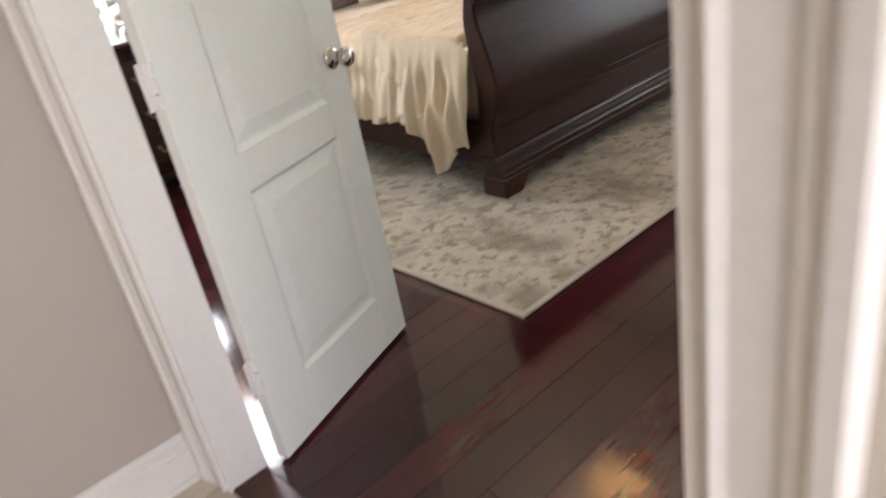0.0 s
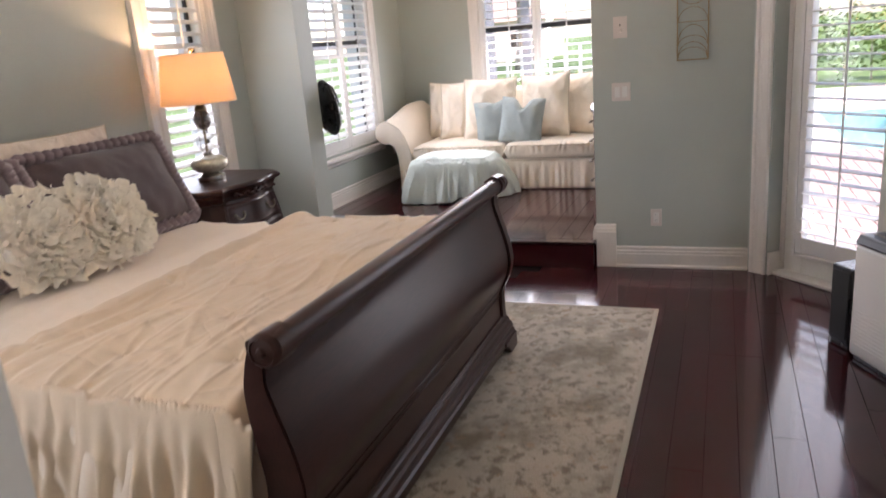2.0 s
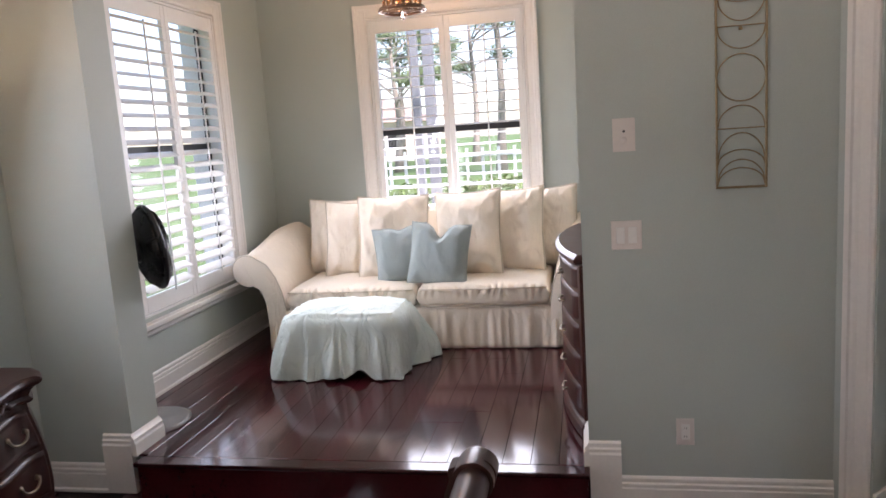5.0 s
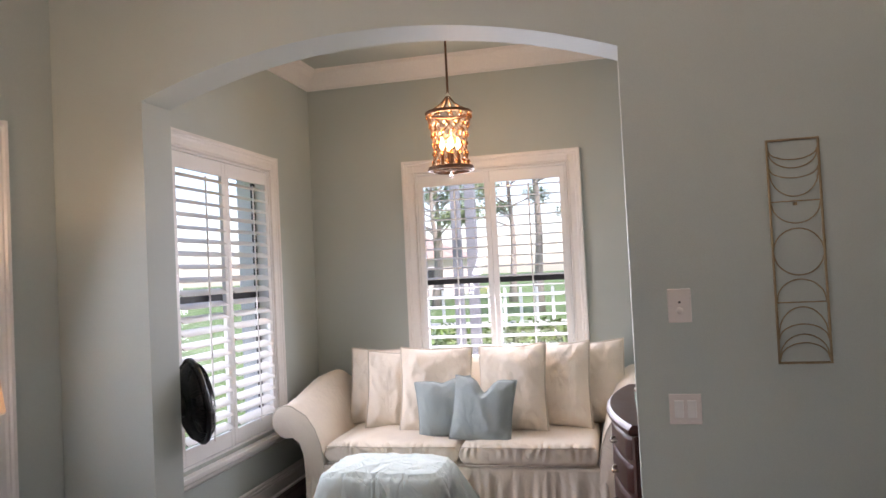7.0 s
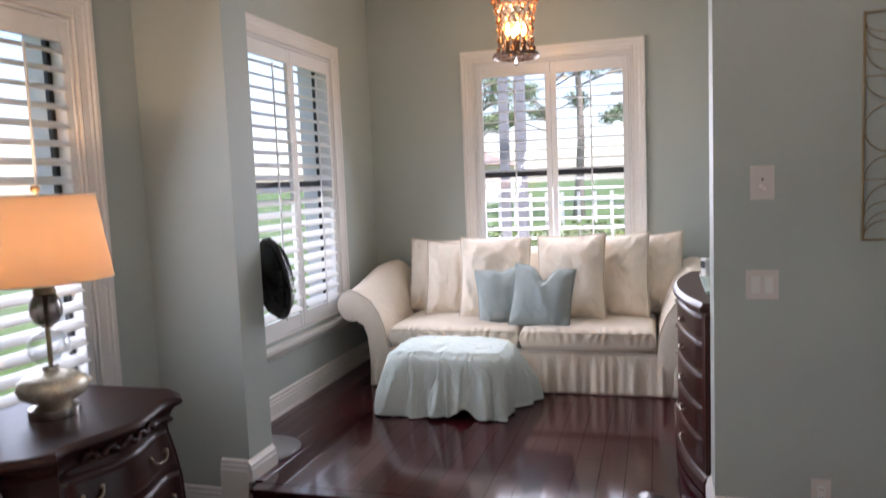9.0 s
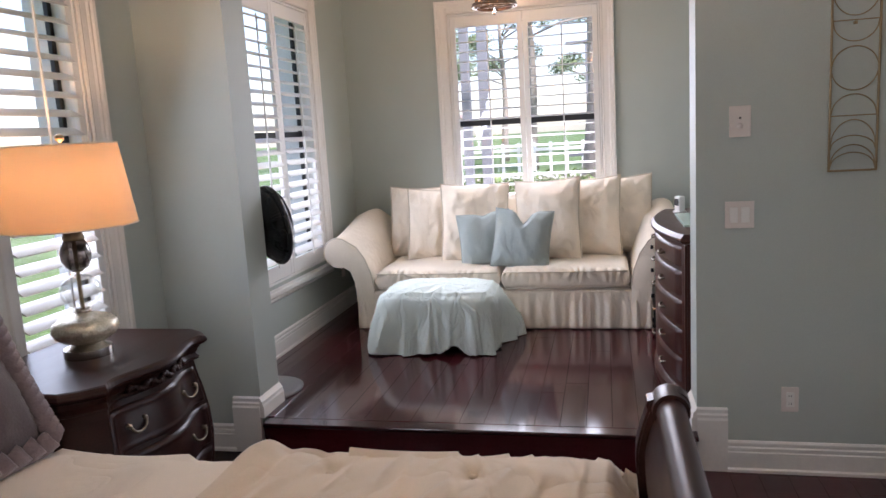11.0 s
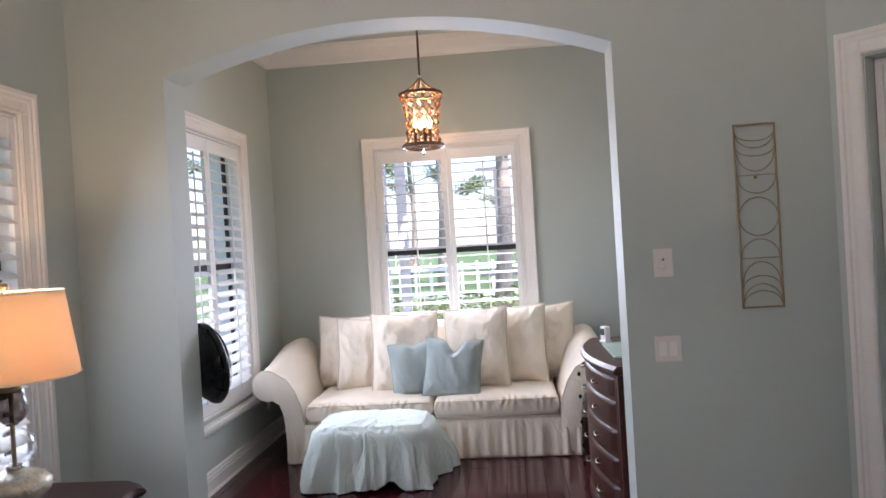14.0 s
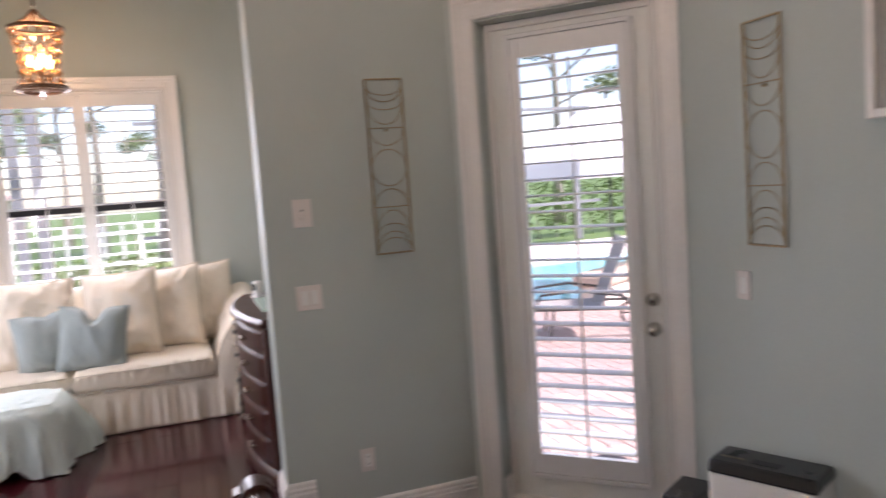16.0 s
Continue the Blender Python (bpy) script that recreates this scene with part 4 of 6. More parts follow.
def bedside_chest(m, label):
    c = thing("nightstand", m, label, "nightstand", "bedside chests")
    w, d, top = 0.84, 0.60, 0.835
    swell = lambda z: 0.045 - 0.035 * math.sin(math.pi * min(1, max(0, (z - 0.12) / 0.60))) + (0.02 if z < 0.14 else 0)
    zs = [0.10, 0.14, 0.22, 0.32, 0.42, 0.52, 0.62, 0.70, 0.735]
    part("body", loft(bmesh.new(), [[(x, y, z) for x, y in chest_outline(w, d, swell(z))] for z in zs]), CHERRY, c)
    part("top", loft(bmesh.new(), [[(x, y, z) for x, y in chest_outline(w, d, i)] for i, z in ((0.03, 0.795), (0.012, 0.80), (0.002, 0.808), (0.0, 0.816), (0.004, 0.826), (0.012, 0.832), (0.02, top))]), CHERRY, c)
    part("cornice", loft(bmesh.new(), [[(x, y, z) for x, y in chest_outline(w, d, i)] for i, z in ((0.045, 0.735), (0.030, 0.742), (0.028, 0.75), (0.038, 0.765), (0.030, 0.785), (0.022, 0.795))]), CHERRY, c)
    # carved garland under the top
    bm = bmesh.new()
    r = random.Random(2)
    for k in range(34):
        a = -0.55 + 1.1 * k / 33
        x = a * (w / 2 - 0.10)
        y = -d + 0.034 - 0.035 * math.cos(a * math.pi) - 0.018
        s = 0.009 + 0.006 * abs(math.sin(k * 1.1))
        res = bmesh.ops.create_icosphere(bm, subdivisions=1, radius=s)
        bmesh.ops.translate(bm, verts=res["verts"], vec=(x, y, 0.766 + 0.010 * math.sin(k * 0.9)))
    part("carving", bm, CHERRY, c, "carved scroll garland", True)
    for z0, z1 in ((0.555, 0.715), (0.365, 0.54), (0.165, 0.35)):
        def f(u, v):
            a = -0.97 + 1.94 * u
            z = z0 + (z1 - z0) * v
            inset = swell(z)
            x = a * (w / 2 - inset - 0.10)
            y = -d + inset - 0.035 * math.cos(a * math.pi) * (1 - abs(a) ** 6) - 0.012
            e = min(u, 1 - u) * 0.6, min(v, 1 - v) * (z1 - z0)
            k = smoothstep(0, 0.012, min(e))
            return Vector((x, y - 0.016 * k + 0.006 * smoothstep(0.012, 0.02, min(e)), z))
        dr = part("drawer", grid(bmesh.new(), 40, 14, f), CHERRY, c, "", True)
        for hx in (-0.17, 0.17):
            zc = (z0 + z1) / 2 + 0.015
            a = hx / (w / 2 - 0.11)
            bail_pull(dr, hx, -d + swell(zc) - 0.035 * math.cos(a * math.pi) - 0.024, zc, PULL)
    for sx in (-1, 1):
        for y in (-d + 0.10, -0.04):
            bm = bmesh.new()
            prof = [(0.035, 0.11), (0.042, 0.09), (0.030, 0.05), (0.022, 0.02), (0.032, 0.008), (0.030, 0.0)]
            lathe(bm, prof[::-1], 10, (sx * (w / 2 - 0.10), y, 0))
            part("foot", bm, CHERRY, c, "", True)
    return c


def table_lamp(m, label):
    l = thing("table_lamp", m, label, "lamp", "bedside lamps")
    part("base", lathe(bmesh.new(), [(0.088, 0), (0.090, 0.008), (0.088, 0.034), (0.070, 0.040), (0.058, 0.048), (0, 0.049)], 32), CHROME, l, "brushed nickel round base", True).modifiers.new("e", "EDGE_SPLIT").split_angle = radians(40)
    part("mercury_bowl", lathe(bmesh.new(), [(0.045, 0.049), (0.085, 0.062), (0.112, 0.082), (0.124, 0.108), (0.118, 0.132), (0.092, 0.152), (0.050, 0.165), (0.026, 0.172)], 36), MERCURY, l, "crackled mercury glass bowl", True)
    part("collar", lathe(bmesh.new(), [(0.028, 0.170), (0.032, 0.176), (0.030, 0.188), (0.018, 0.192)], 20), CHROME, l, "", True)
    part("glass_ball", lathe(bmesh.new(), [(0.018, 0.188), (0.046, 0.200), (0.068, 0.226), (0.075, 0.255), (0.068, 0.285), (0.046, 0.311), (0.018, 0.322)], 30), THIN, l, "clear glass ball", True)
    part("stem", lathe(bmesh.new(), [(0.008, 0.19), (0.008, 0.33), (0.020, 0.332), (0.020, 0.340), (0.008, 0.342), (0.008, 0.57)], 14), BRASS, l)
    part("smoked_egg", lathe(bmesh.new(), [(0.020, 0.335), (0.040, 0.348), (0.054, 0.376), (0.057, 0.402), (0.050, 0.432), (0.034, 0.458), (0.022, 0.466)], 30), SMOKETHIN, l, "smoked glass egg", True)
    part("neck", lathe(bmesh.new(), [(0.036, 0.452), (0.040, 0.462), (0.034, 0.480), (0.020, 0.500), (0.014, 0.512), (0.018, 0.515), (0.018, 0.57), (0.010, 0.575)], 20), BRASS, l, "gold metal neck", True)
    bm = bmesh.new()
    lathe(bm, [(0.238, 0.505), (0.2385, 0.506), (0.196, 0.815), (0.194, 0.815), (0.236, 0.505)], 48)
    part("shade", bm, SHADE, l, "tan linen drum shade, lit", True)
    for r, z in ((0.238, 0.506), (0.196, 0.814)):
        part("shade_ring", tube(bmesh.new(), [(r * math.cos(2 * math.pi * k / 40), r * math.sin(2 * math.pi * k / 40), z) for k in range(40)], 0.003, 6, True), SLIP, l)
    bm = bmesh.new()
    for k in range(3):
        a = 2 * math.pi * k / 3
        tube(bm, [(0, 0, 0.795), (0.195 * math.cos(a), 0.195 * math.sin(a), 0.808)], 0.002, 6)
    part("spider", bm, BRASS, l)
    part("finial", lathe(bmesh.new(), [(0.006, 0.79), (0.006, 0.825), (0.016, 0.83), (0.017, 0.845), (0.008, 0.853), (0, 0.855)], 14), BRASS, l, "", True)
    part("bulb", lathe(bmesh.new(), [(0.012, 0.575), (0.014, 0.60), (0.028, 0.635), (0.030, 0.655), (0.020, 0.678), (0, 0.685)], 16), GLOWBULB, l, "", True)
    return l


bedside_chest(pose(5.01, 5.35, 0), "dark cherry bombe bedside chest under the window")
bedside_chest(pose(1.93, 5.35, 0), "dark cherry bombe bedside chest behind the door")
table_lamp(pose(5.035, 5.075, 0.835), "table lamp with stacked glass body and tan shade")
table_lamp(pose(1.93, 5.06, 0.835), "table lamp with stacked glass body and tan shade")
bulb("bedside_bulb", (5.035, 5.075, 0.835 + 0.72), 5.5)
bulb("bedside_bulb", (1.93, 5.06, 0.835 + 0.72), 5.5)


# ---- sofa ----
def rolled_arm():
    """Outline of an arm seen from the front, from the seat outwards: a leaning panel under a flared roll."""
    prof = [(0.0, 0.02), (0.0, 0.30), (0.02, 0.42), (0.06, 0.53), (0.12, 0.62)]
    prof += [(0.265 + 0.11 * math.cos(a), 0.58 + 0.11 * math.sin(a)) for a in [radians(d) for d in range(130, -121, -14)]]
    return prof + [(0.175, 0.44), (0.148, 0.36), (0.136, 0.26), (0.13, 0.02)]


def sofa():
    s = thing("sofa", pose(8.20, 3.93, STEP), "cream slipcovered sofa with rolled arms and a pleated skirt", "sofa")
    # local: x to the back, y along the sofa
    y0, y1, xf, xb = -1.0, 0.86, -0.43, 0.53
    part("body", boxes((xf + 0.03, xb, y0, y1, 0.06, 0.30), bevel=0.02, seg=2), SLIP, s, "", True)
    bm = bmesh.new()
    grid(bm, 60, 24, lambda u, v: Vector((0.30 + 0.10 * v + 0.012 * nz(u * 6, v * 4, 1), y0 + (y1 - y0) * u, 0.28 + 0.58 * v)))
    grid(bm, 60, 8, lambda u, v: Vector((0.40 + 0.14 * v, y0 + (y1 - y0) * u, 0.86 + 0.035 * math.sin(math.pi * v))))
    grid(bm, 60, 8, lambda u, v: Vector((0.54, y0 + (y1 - y0) * u, 0.86 - 0.80 * v)))
    part("back", bm, SLIP, s, "", True)
    # arms
    for side, yb in ((1, y1), (-1, y0)):
        prof = rolled_arm()
        n = len(prof)
        bm = bmesh.new()
        rings = []
        xs = [-0.47, -0.465, -0.44] + [-0.40 + 0.04 * k for k in range(24)]
        for i, x in enumerate(xs):
            ring = []
            for k, (d, z) in enumerate(prof):
                g = 0.93 if i == 0 else 0.985 if i == 1 else 1.0
                lift = 0.12 * smoothstep(-0.42, 0.40, x) * smoothstep(0.40, 0.68, z)
                wob = 0.007 * nz(x * 6, d * 7, z * 5 + side) + 0.004 * (0.25 - abs(nz(x * 9 + z * 3, z * 4, side + 4)))
                ring.append((x, yb + side * ((d - 0.15) * g + 0.15 + wob), (z - 0.4) * (g if i < 2 else 1) + 0.4 + lift + wob))
            rings.append(ring)
        loft(bm, rings)
        part("arm", bm, SLIP, s, "", True).modifiers.new("e", "EDGE_SPLIT").split_angle = radians(50)
        part("piping", tube(bmesh.new(), [(-0.463, yb + side * d, z) for d, z in prof[1:-1]], 0.005, 6), PIPE, s, "", True)
    # seat cushions
    for a, b in ((y0 + 0.005, -0.093), (-0.087, y1 - 0.005)):
        bm = bmesh.new()
        w = b - a

        def f(u, v):
            ang = v * 2 * math.pi
            cxx, cz = -0.05, 0.355
            hx, hz = 0.40, 0.078
            p = 0.22
            ca, sa = math.cos(ang), math.sin(ang)
            x = cxx + hx * (abs(ca) ** p) * (1 if ca >= 0 else -1)
            z = cz + hz * (abs(sa) ** 0.45) * (1 if sa >= 0 else -1)
            e = min(u, 1 - u) * w
            k = (1 - math.exp(-e / 0.012))
            z = cz + (z - cz) * (0.25 + 0.75 * k)
            yy = a + w * u
            if sa > 0:
                z += 0.016 * math.sin(math.pi * u) * max(0, sa) + 0.010 * nz(x * 5, yy * 5, 3) + 0.010 * (0.25 - abs(nz(x * 7 + yy, yy * 6, 8)))
            front = smoothstep(-0.38, -0.44, x)
            x += -0.02 * math.sin(math.pi * u) * front + front * 0.011 * math.sin(yy * 95 + 8 * nz(yy * 6, z * 12, 1)) * smoothstep(0.33, 0.40, z) * (0.5 + 1.5 * abs(nz(yy * 4, 2, 5)))
            return Vector((x, yy, z))
        grid(bm, 130, 64, f)
        bmesh.ops.remove_doubles(bm, verts=bm.verts, dist=0.0005)
        bmesh.ops.holes_fill(bm, edges=[e for e in bm.edges if e.is_boundary], sides=0)
        bmesh.ops.recalc_face_normals(bm, faces=bm.faces)
        part("seat_cushion", bm, SLIP, s, "", True)
        for z in (0.295, 0.41):
            part("piping", tube(bmesh.new(), [(-0.458, a + 0.015, z), (-0.470, a + w * 0.3, z), (-0.474, a + w * 0.5, z), (-0.470, a + w * 0.7, z), (-0.458, b - 0.015, z)], 0.0045, 6), PIPE, s, "", True)
    # gathered skirt
    bm = bmesh.new()

    def skirt(u, v):
        y = y0 - 0.135 + (y1 - y0 + 0.27) * u
        d = 0.275 * v
        g = (math.sin(y * 44 + 9 * nz(y * 2.6, 1, 0) + v * nz(y * 5, 7, 0)) + 0.6 * math.sin(y * 83 + 9 * nz(y * 3, 2, 0))) * (0.6 + 1.2 * abs(nz(y * 3.3, 9, 0)))
        return Vector((xf - 0.022 - 0.016 * g * smoothstep(0.0, 0.6, v) - 0.03 * v, y, 0.28 - d + 0.004 * g))
    grid(bm, 300, 12, skirt)
    part("skirt", bm, SLIP, s, "gathered ruffle skirt", True).modifiers.new("t", "SOLIDIFY").thickness = 0.004
    for sgn, yb in ((1, y1 + 0.135), (-1, y0 - 0.135)):
        bm = bmesh.new()
        grid(bm, 60, 10, lambda u, v: Vector((-0.46 + 1.0 * u, yb + sgn * (0.006 * math.sin(u * 60) * v + 0.012 * v), 0.30 - 0.29 * v)))
        part("skirt", bm, SLIP, s, "gathered ruffle skirt", True)
    for z in (0.56, 0.40, 0.22, 0.05):
        part("tie", boxes((-0.475, -0.455, y0 - 0.150, y0 - 0.130, z, z + 0.028), bevel=0.004), BLACK, s, "dark cord tie on the slipcover corner")
    return s


sofa()
BACKP = [(4.62, 8.42, 0.46, 0.59, 8, 6), (4.42, 8.27, 0.47, 0.58, 16, 9), (4.08, 8.12, 0.53, 0.62, 9, 4), (3.52, 8.12, 0.51, 0.63, -11, -7), (3.19, 8.26, 0.45, 0.62, -18, -10), (2.96, 8.41, 0.48, 0.61, -9, -9)]
for k, (y, x, w, h, rz, lean) in enumerate(BACKP):
    pillow("back_pillow", w, h, 0.21, pose(x, y, 0.605, 0, 0, -90) @ pose(0, 0, 0, -12, lean * 0.4, rz), SLIP, "plump cream sofa back pillow with corded seam", "sofa back pillows", k * 3 + 2, PIPE, 0.07, 0.032, trim_r=0.007)
for k, (y, x, w, h, rz, ry) in enumerate(((3.95, 7.95, 0.40, 0.41, 8, -5), (3.715, 7.85, 0.43, 0.43, -6, 5))):
    pillow("accent_pillow", w, h, 0.15, pose(x, y, 0.61, 0, 0, -90) @ pose(0, 0, 0, -14, ry, rz), BLUE, "slate blue linen accent pillow with a dented top", "blue pillows", k + 20, BLUE, 0.06, 0.014, chop=0.02 + 0.075 * k, trim_r=0.005)


# ---- ottoman under a throw ----
o = thing("ottoman", pose(7.36, 4.20, STEP), "upholstered ottoman hidden under a throw", "ottoman")
part("cushion", boxes((-0.22, 0.22, -0.36, 0.36, 0.12, 0.36), bevel=0.05, seg=3), SLIP, o, "", True)
for sx in (-1, 1):
    for sy in (-1, 1):
        part("leg", lathe(bmesh.new(), [(0.018, 0.0), (0.022, 0.02), (0.028, 0.12)], 12, (sx * 0.18, sy * 0.31, 0)), CHERRY, o, "", True)
bm = bmesh.new()


HEM = ((125, 26, 0.05), (172, 22, -0.05), (205, 14, -0.085), (228, 9, 0.075), (255, 20, -0.02), (318, 28, 0.05))
FLARE = ((125, 30, 0.07), (228, 12, 0.05), (315, 30, 0.20), (180, 40, 0.02))


def near_angle(deg, table):
    """Sum of bumps round the throw, each an angle, a width and a height."""
    return sum(h * math.exp(-(((deg - a + 180) % 360 - 180) / w) ** 2) for a, w, h in table)


def drape(u, v):
    th = 2 * math.pi * u
    c, q = math.cos(th), math.sin(th)
    deg = math.degrees(th)
    edge = 1 / ((abs(c) / 0.27) ** 5 + (abs(q) / 0.41) ** 5) ** 0.2
    soft, fall = 0.10, 0.30 + near_angle(deg, HEM)
    span = edge + fall + soft
    d = v * span
    run = edge * th
    crisp = lambda k, w: 0.5 - abs(nz(math.cos(th) * k + 3, math.sin(th) * k * 1.4, w))
    if d < edge - soft * 0.5:
        x, y = c * d, q * d
        z = 0.43 - 0.05 * (d / edge) ** 3 + 0.010 * nz(x * 5, y * 5, 7) + 0.020 * (0.2 - abs(nz(x * 4 + y * 6, y * 3 - x * 5, 3))) + 0.010 * (0.2 - abs(nz(x * 11, y * 8 + x * 5, 5)))
        return Vector((x, y, z))
    k = d - (edge - soft * 0.5)
    drop = k - soft * 0.45 * (1 - math.exp(-k / (soft * 0.6)))
    out = soft * 0.5 * (1 - math.exp(-k / 0.05))
    grow = smoothstep(0.02, 0.26, drop)
    fold = math.sin(run * 15 + 5 * nz(c * 2.2, q * 2.2, drop * 0.8)) + 0.55 * math.sin(run * 34 + 6 * nz(c * 3, q * 3, 4 + drop))
    out += grow * (0.030 * fold * (0.45 + 1.4 * abs(nz(c * 2.5, q * 2.5, 8))) + 0.09 * (crisp(2.6, 2 + drop * 1.2) - 0.35))
    out += near_angle(deg, FLARE) * smoothstep(0.0, 0.34, drop) + 0.05 * drop
    z = 0.38 - drop + 0.010 * nz(run * 4, drop * 6, 2) + 0.012 * (0.2 - abs(nz(run * 7 + drop * 5, drop * 9, 6)))
    rad = edge - soft * 0.5 + out
    return Vector((c * rad, q * rad, max(0.012, z)))


grid(bm, 260, 84, drape)
bmesh.ops.remove_doubles(bm, verts=bm.verts, dist=0.0004)
bmesh.ops.recalc_face_normals(bm, faces=bm.faces)
ob = tagged(part("throw_blanket", bm, THROW, None, "", True), "pale aqua throw draped over the ottoman", "blanket")
ob.matrix_world = pose(7.37, 4.20, STEP)
ob.modifiers.new("t", "SOLIDIFY").thickness = 0.006


# ---- bow-front dresser ----
def bow(w, d, bulge, inset=0.0, n=24):
    hw = w / 2 - inset
    pts = []
    for k in range(n + 1):
        a = -1 + 2 * k / n
        pts.append((a * hw, -d + inset - bulge * (1 - a * a)))
    return pts + [(hw, 0), (-hw, 0)]


def dresser():
    d = thing("dresser", pose(6.84, 2.29, STEP, 0, 0, 180), "red mahogany bow-front dresser with five drawers", "dresser")
    w, dep, H = 1.12, 0.44, 0.87
    part("body", loft(bmesh.new(), [[(x, y, z) for x, y in bow(w, dep, 0.10, 0.02)] for z in (0.07, 0.82)]), MAHOG, d)
    part("top", loft(bmesh.new(), [[(x, y, z) for x, y in bow(w, dep, 0.10, i)] for i, z in ((0.015, 0.82), (-0.006, 0.828), (-0.014, 0.838), (-0.014, 0.852), (-0.006, 0.862), (0.004, H))]), MAHOG, d)
    part("plinth", loft(bmesh.new(), [[(x, y, z) for x, y in bow(w, dep, 0.10, i)] for i, z in ((0.0, 0.0), (-0.004, 0.01), (-0.004, 0.05), (0.008, 0.066), (0.016, 0.072))]), MAHOG, d)
    zs = [0.085, 0.235, 0.385, 0.535, 0.685, 0.81]
    for a, b in zip(zs, zs[1:]):
        def f(u, v):
            t = -0.90 + 1.80 * u
            z = a + 0.006 + (b - a - 0.012) * v
            e = min(min(u, 1 - u) * 1.0, min(v, 1 - v) * (b - a))
            return Vector((t * (w / 2 - 0.02), -dep + 0.02 - 0.10 * (1 - t * t) + 0.004 - 0.018 * smoothstep(0, 0.010, e), z))
        dr = part("drawer", grid(bmesh.new(), 30, 10, f), MAHOG, d, "", True)
        for hx in (-0.27, 0.27):
            t = hx / (w / 2 - 0.02)
            y = -dep + 0.02 - 0.10 * (1 - t * t) - 0.014
            z = (a + b) / 2
            bm = tube(bmesh.new(), [(hx - 0.05, y, z), (hx - 0.045, y - 0.022, z - 0.004), (hx, y - 0.028, z - 0.008), (hx + 0.045, y - 0.022, z - 0.004), (hx + 0.05, y, z)], 0.006, 8)
            part("handle", bm, PULL, dr, "pewter bar pull", True)
    for s in (-1, 1):
        bm = boxes((s * (w / 2 - 0.045) - 0.022, s * (w / 2 - 0.045) + 0.022, -dep + 0.008, -dep + 0.03, 0.075, 0.815), bevel=0.006, seg=2)
        part("corner_post", bm, MAHOG, d)


dresser()
t = thing("tray", pose(6.70, 2.60, STEP + 0.87), "frosted pale green glass tray on the dresser", "tray")
part("plate", boxes((-0.16, 0.36, -0.14, 0.10, 0.0, 0.014), bevel=0.004, seg=2), material("pale_green_frosted_glass", (0.50, 0.66, 0.58), 0.14, vary=0.04, bump=0.0), t)
c = thing("small_clock", pose(7.18, 2.66, STEP + 0.87, 0, 0, 25), "small white and grey electronic device on the dresser", "clock")
part("case", boxes((-0.03, 0.03, -0.02, 0.02, 0.012, 0.10), bevel=0.008, seg=2), WHITEPL, c)
part("screen", boxes((-0.022, 0.022, 0.0195, 0.023, 0.045, 0.085), bevel=0.001), SLOT, c, "dark screen")
part("foot", boxes((-0.035, 0.035, -0.028, 0.028, 0.0, 0.013), bevel=0.004), WHITEPL, c)
p = thing("photo_frame", pose(6.62, 2.42, STEP + 0.878, -14, 0, 160), "leaning gold picture frame with pale mat", "picture frame")
part("frame", boxes((-0.10, -0.085, -0.01, 0.01, 0, 0.26), (0.085, 0.10, -0.01, 0.01, 0, 0.26), (-0.085, 0.085, -0.009, 0.009, 0.245, 0.26), (-0.085, 0.085, -0.009, 0.009, 0, 0.015), bevel=0.003), BRASS, p)
part("print", boxes((-0.084, 0.084, -0.003, 0.003, 0.016, 0.244)), SLIP, p)
p = thing("candle", pose(6.74, 2.50, STEP + 0.884), "square ivory candle on the glass tray", "candle")
part("wax", boxes((-0.035, 0.035, -0.035, 0.035, 0.0, 0.11), bevel=0.006, seg=2), SLIP, p)
part("wick", tube(bmesh.new(), [(0, 0, 0.105), (0.002, 0, 0.122)], 0.0015, 6), SLOT, p)


# ---- bowl light in the middle of the bedroom ceiling, seen mirrored in the floorboards ----
def bowl_light(x, y, foot):
    l = thing("ceiling_light", pose(x, y, foot), "hanging bowl light with warm frosted glass, lit", "ceiling light")
    top = CEILING - foot
    part("rod", tube(bmesh.new(), [(0, 0, 0.10), (0, 0, top - 0.03)], 0.009, 10), BRONZE, l)
    part("canopy", lathe(bmesh.new(), [(0.012, top - 0.06), (0.05, top - 0.045), (0.075, top - 0.02), (0.075, top - 0.001)], 28), BRONZE, l, "", True)
    bm = lathe(bmesh.new(), [(0.012, 0.0), (0.08, 0.010), (0.14, 0.040), (0.175, 0.085), (0.19, 0.125), (0.186, 0.125), (0.170, 0.088), (0.136, 0.045), (0.078, 0.015), (0.012, 0.005)], 36)
    part("bowl", bm, FROSTED, l, "warm frosted glass bowl", True)
    part("finial", lathe(bmesh.new(), [(0, -0.035), (0.012, -0.028), (0.014, -0.012), (0.022, -0.002), (0.010, 0.006)], 16), BRONZE, l, "", True)
    for k in range(3):
        a = 2 * math.pi * k / 3
        part("arm", tube(bmesh.new(), [(0, 0, 0.30), (0.09 * math.cos(a), 0.09 * math.sin(a), 0.24), (0.186 * math.cos(a), 0.186 * math.sin(a), 0.127)], 0.005, 8), BRONZE, l, "", True)
        part("bulb", lathe(bmesh.new(), [(0.012, 0.05), (0.022, 0.07), (0.026, 0.09), (0.016, 0.115), (0, 0.122)], 14, (0.08 * math.cos(a + 1), 0.08 * math.sin(a + 1), 0)), GLOWBULB, l, "", True)
    bulb("ceiling_bulbs", (x, y, foot + 0.16), 26, 0.06, (1.0, 0.80, 0.62))


bowl_light(3.43, 3.18, 2.56)


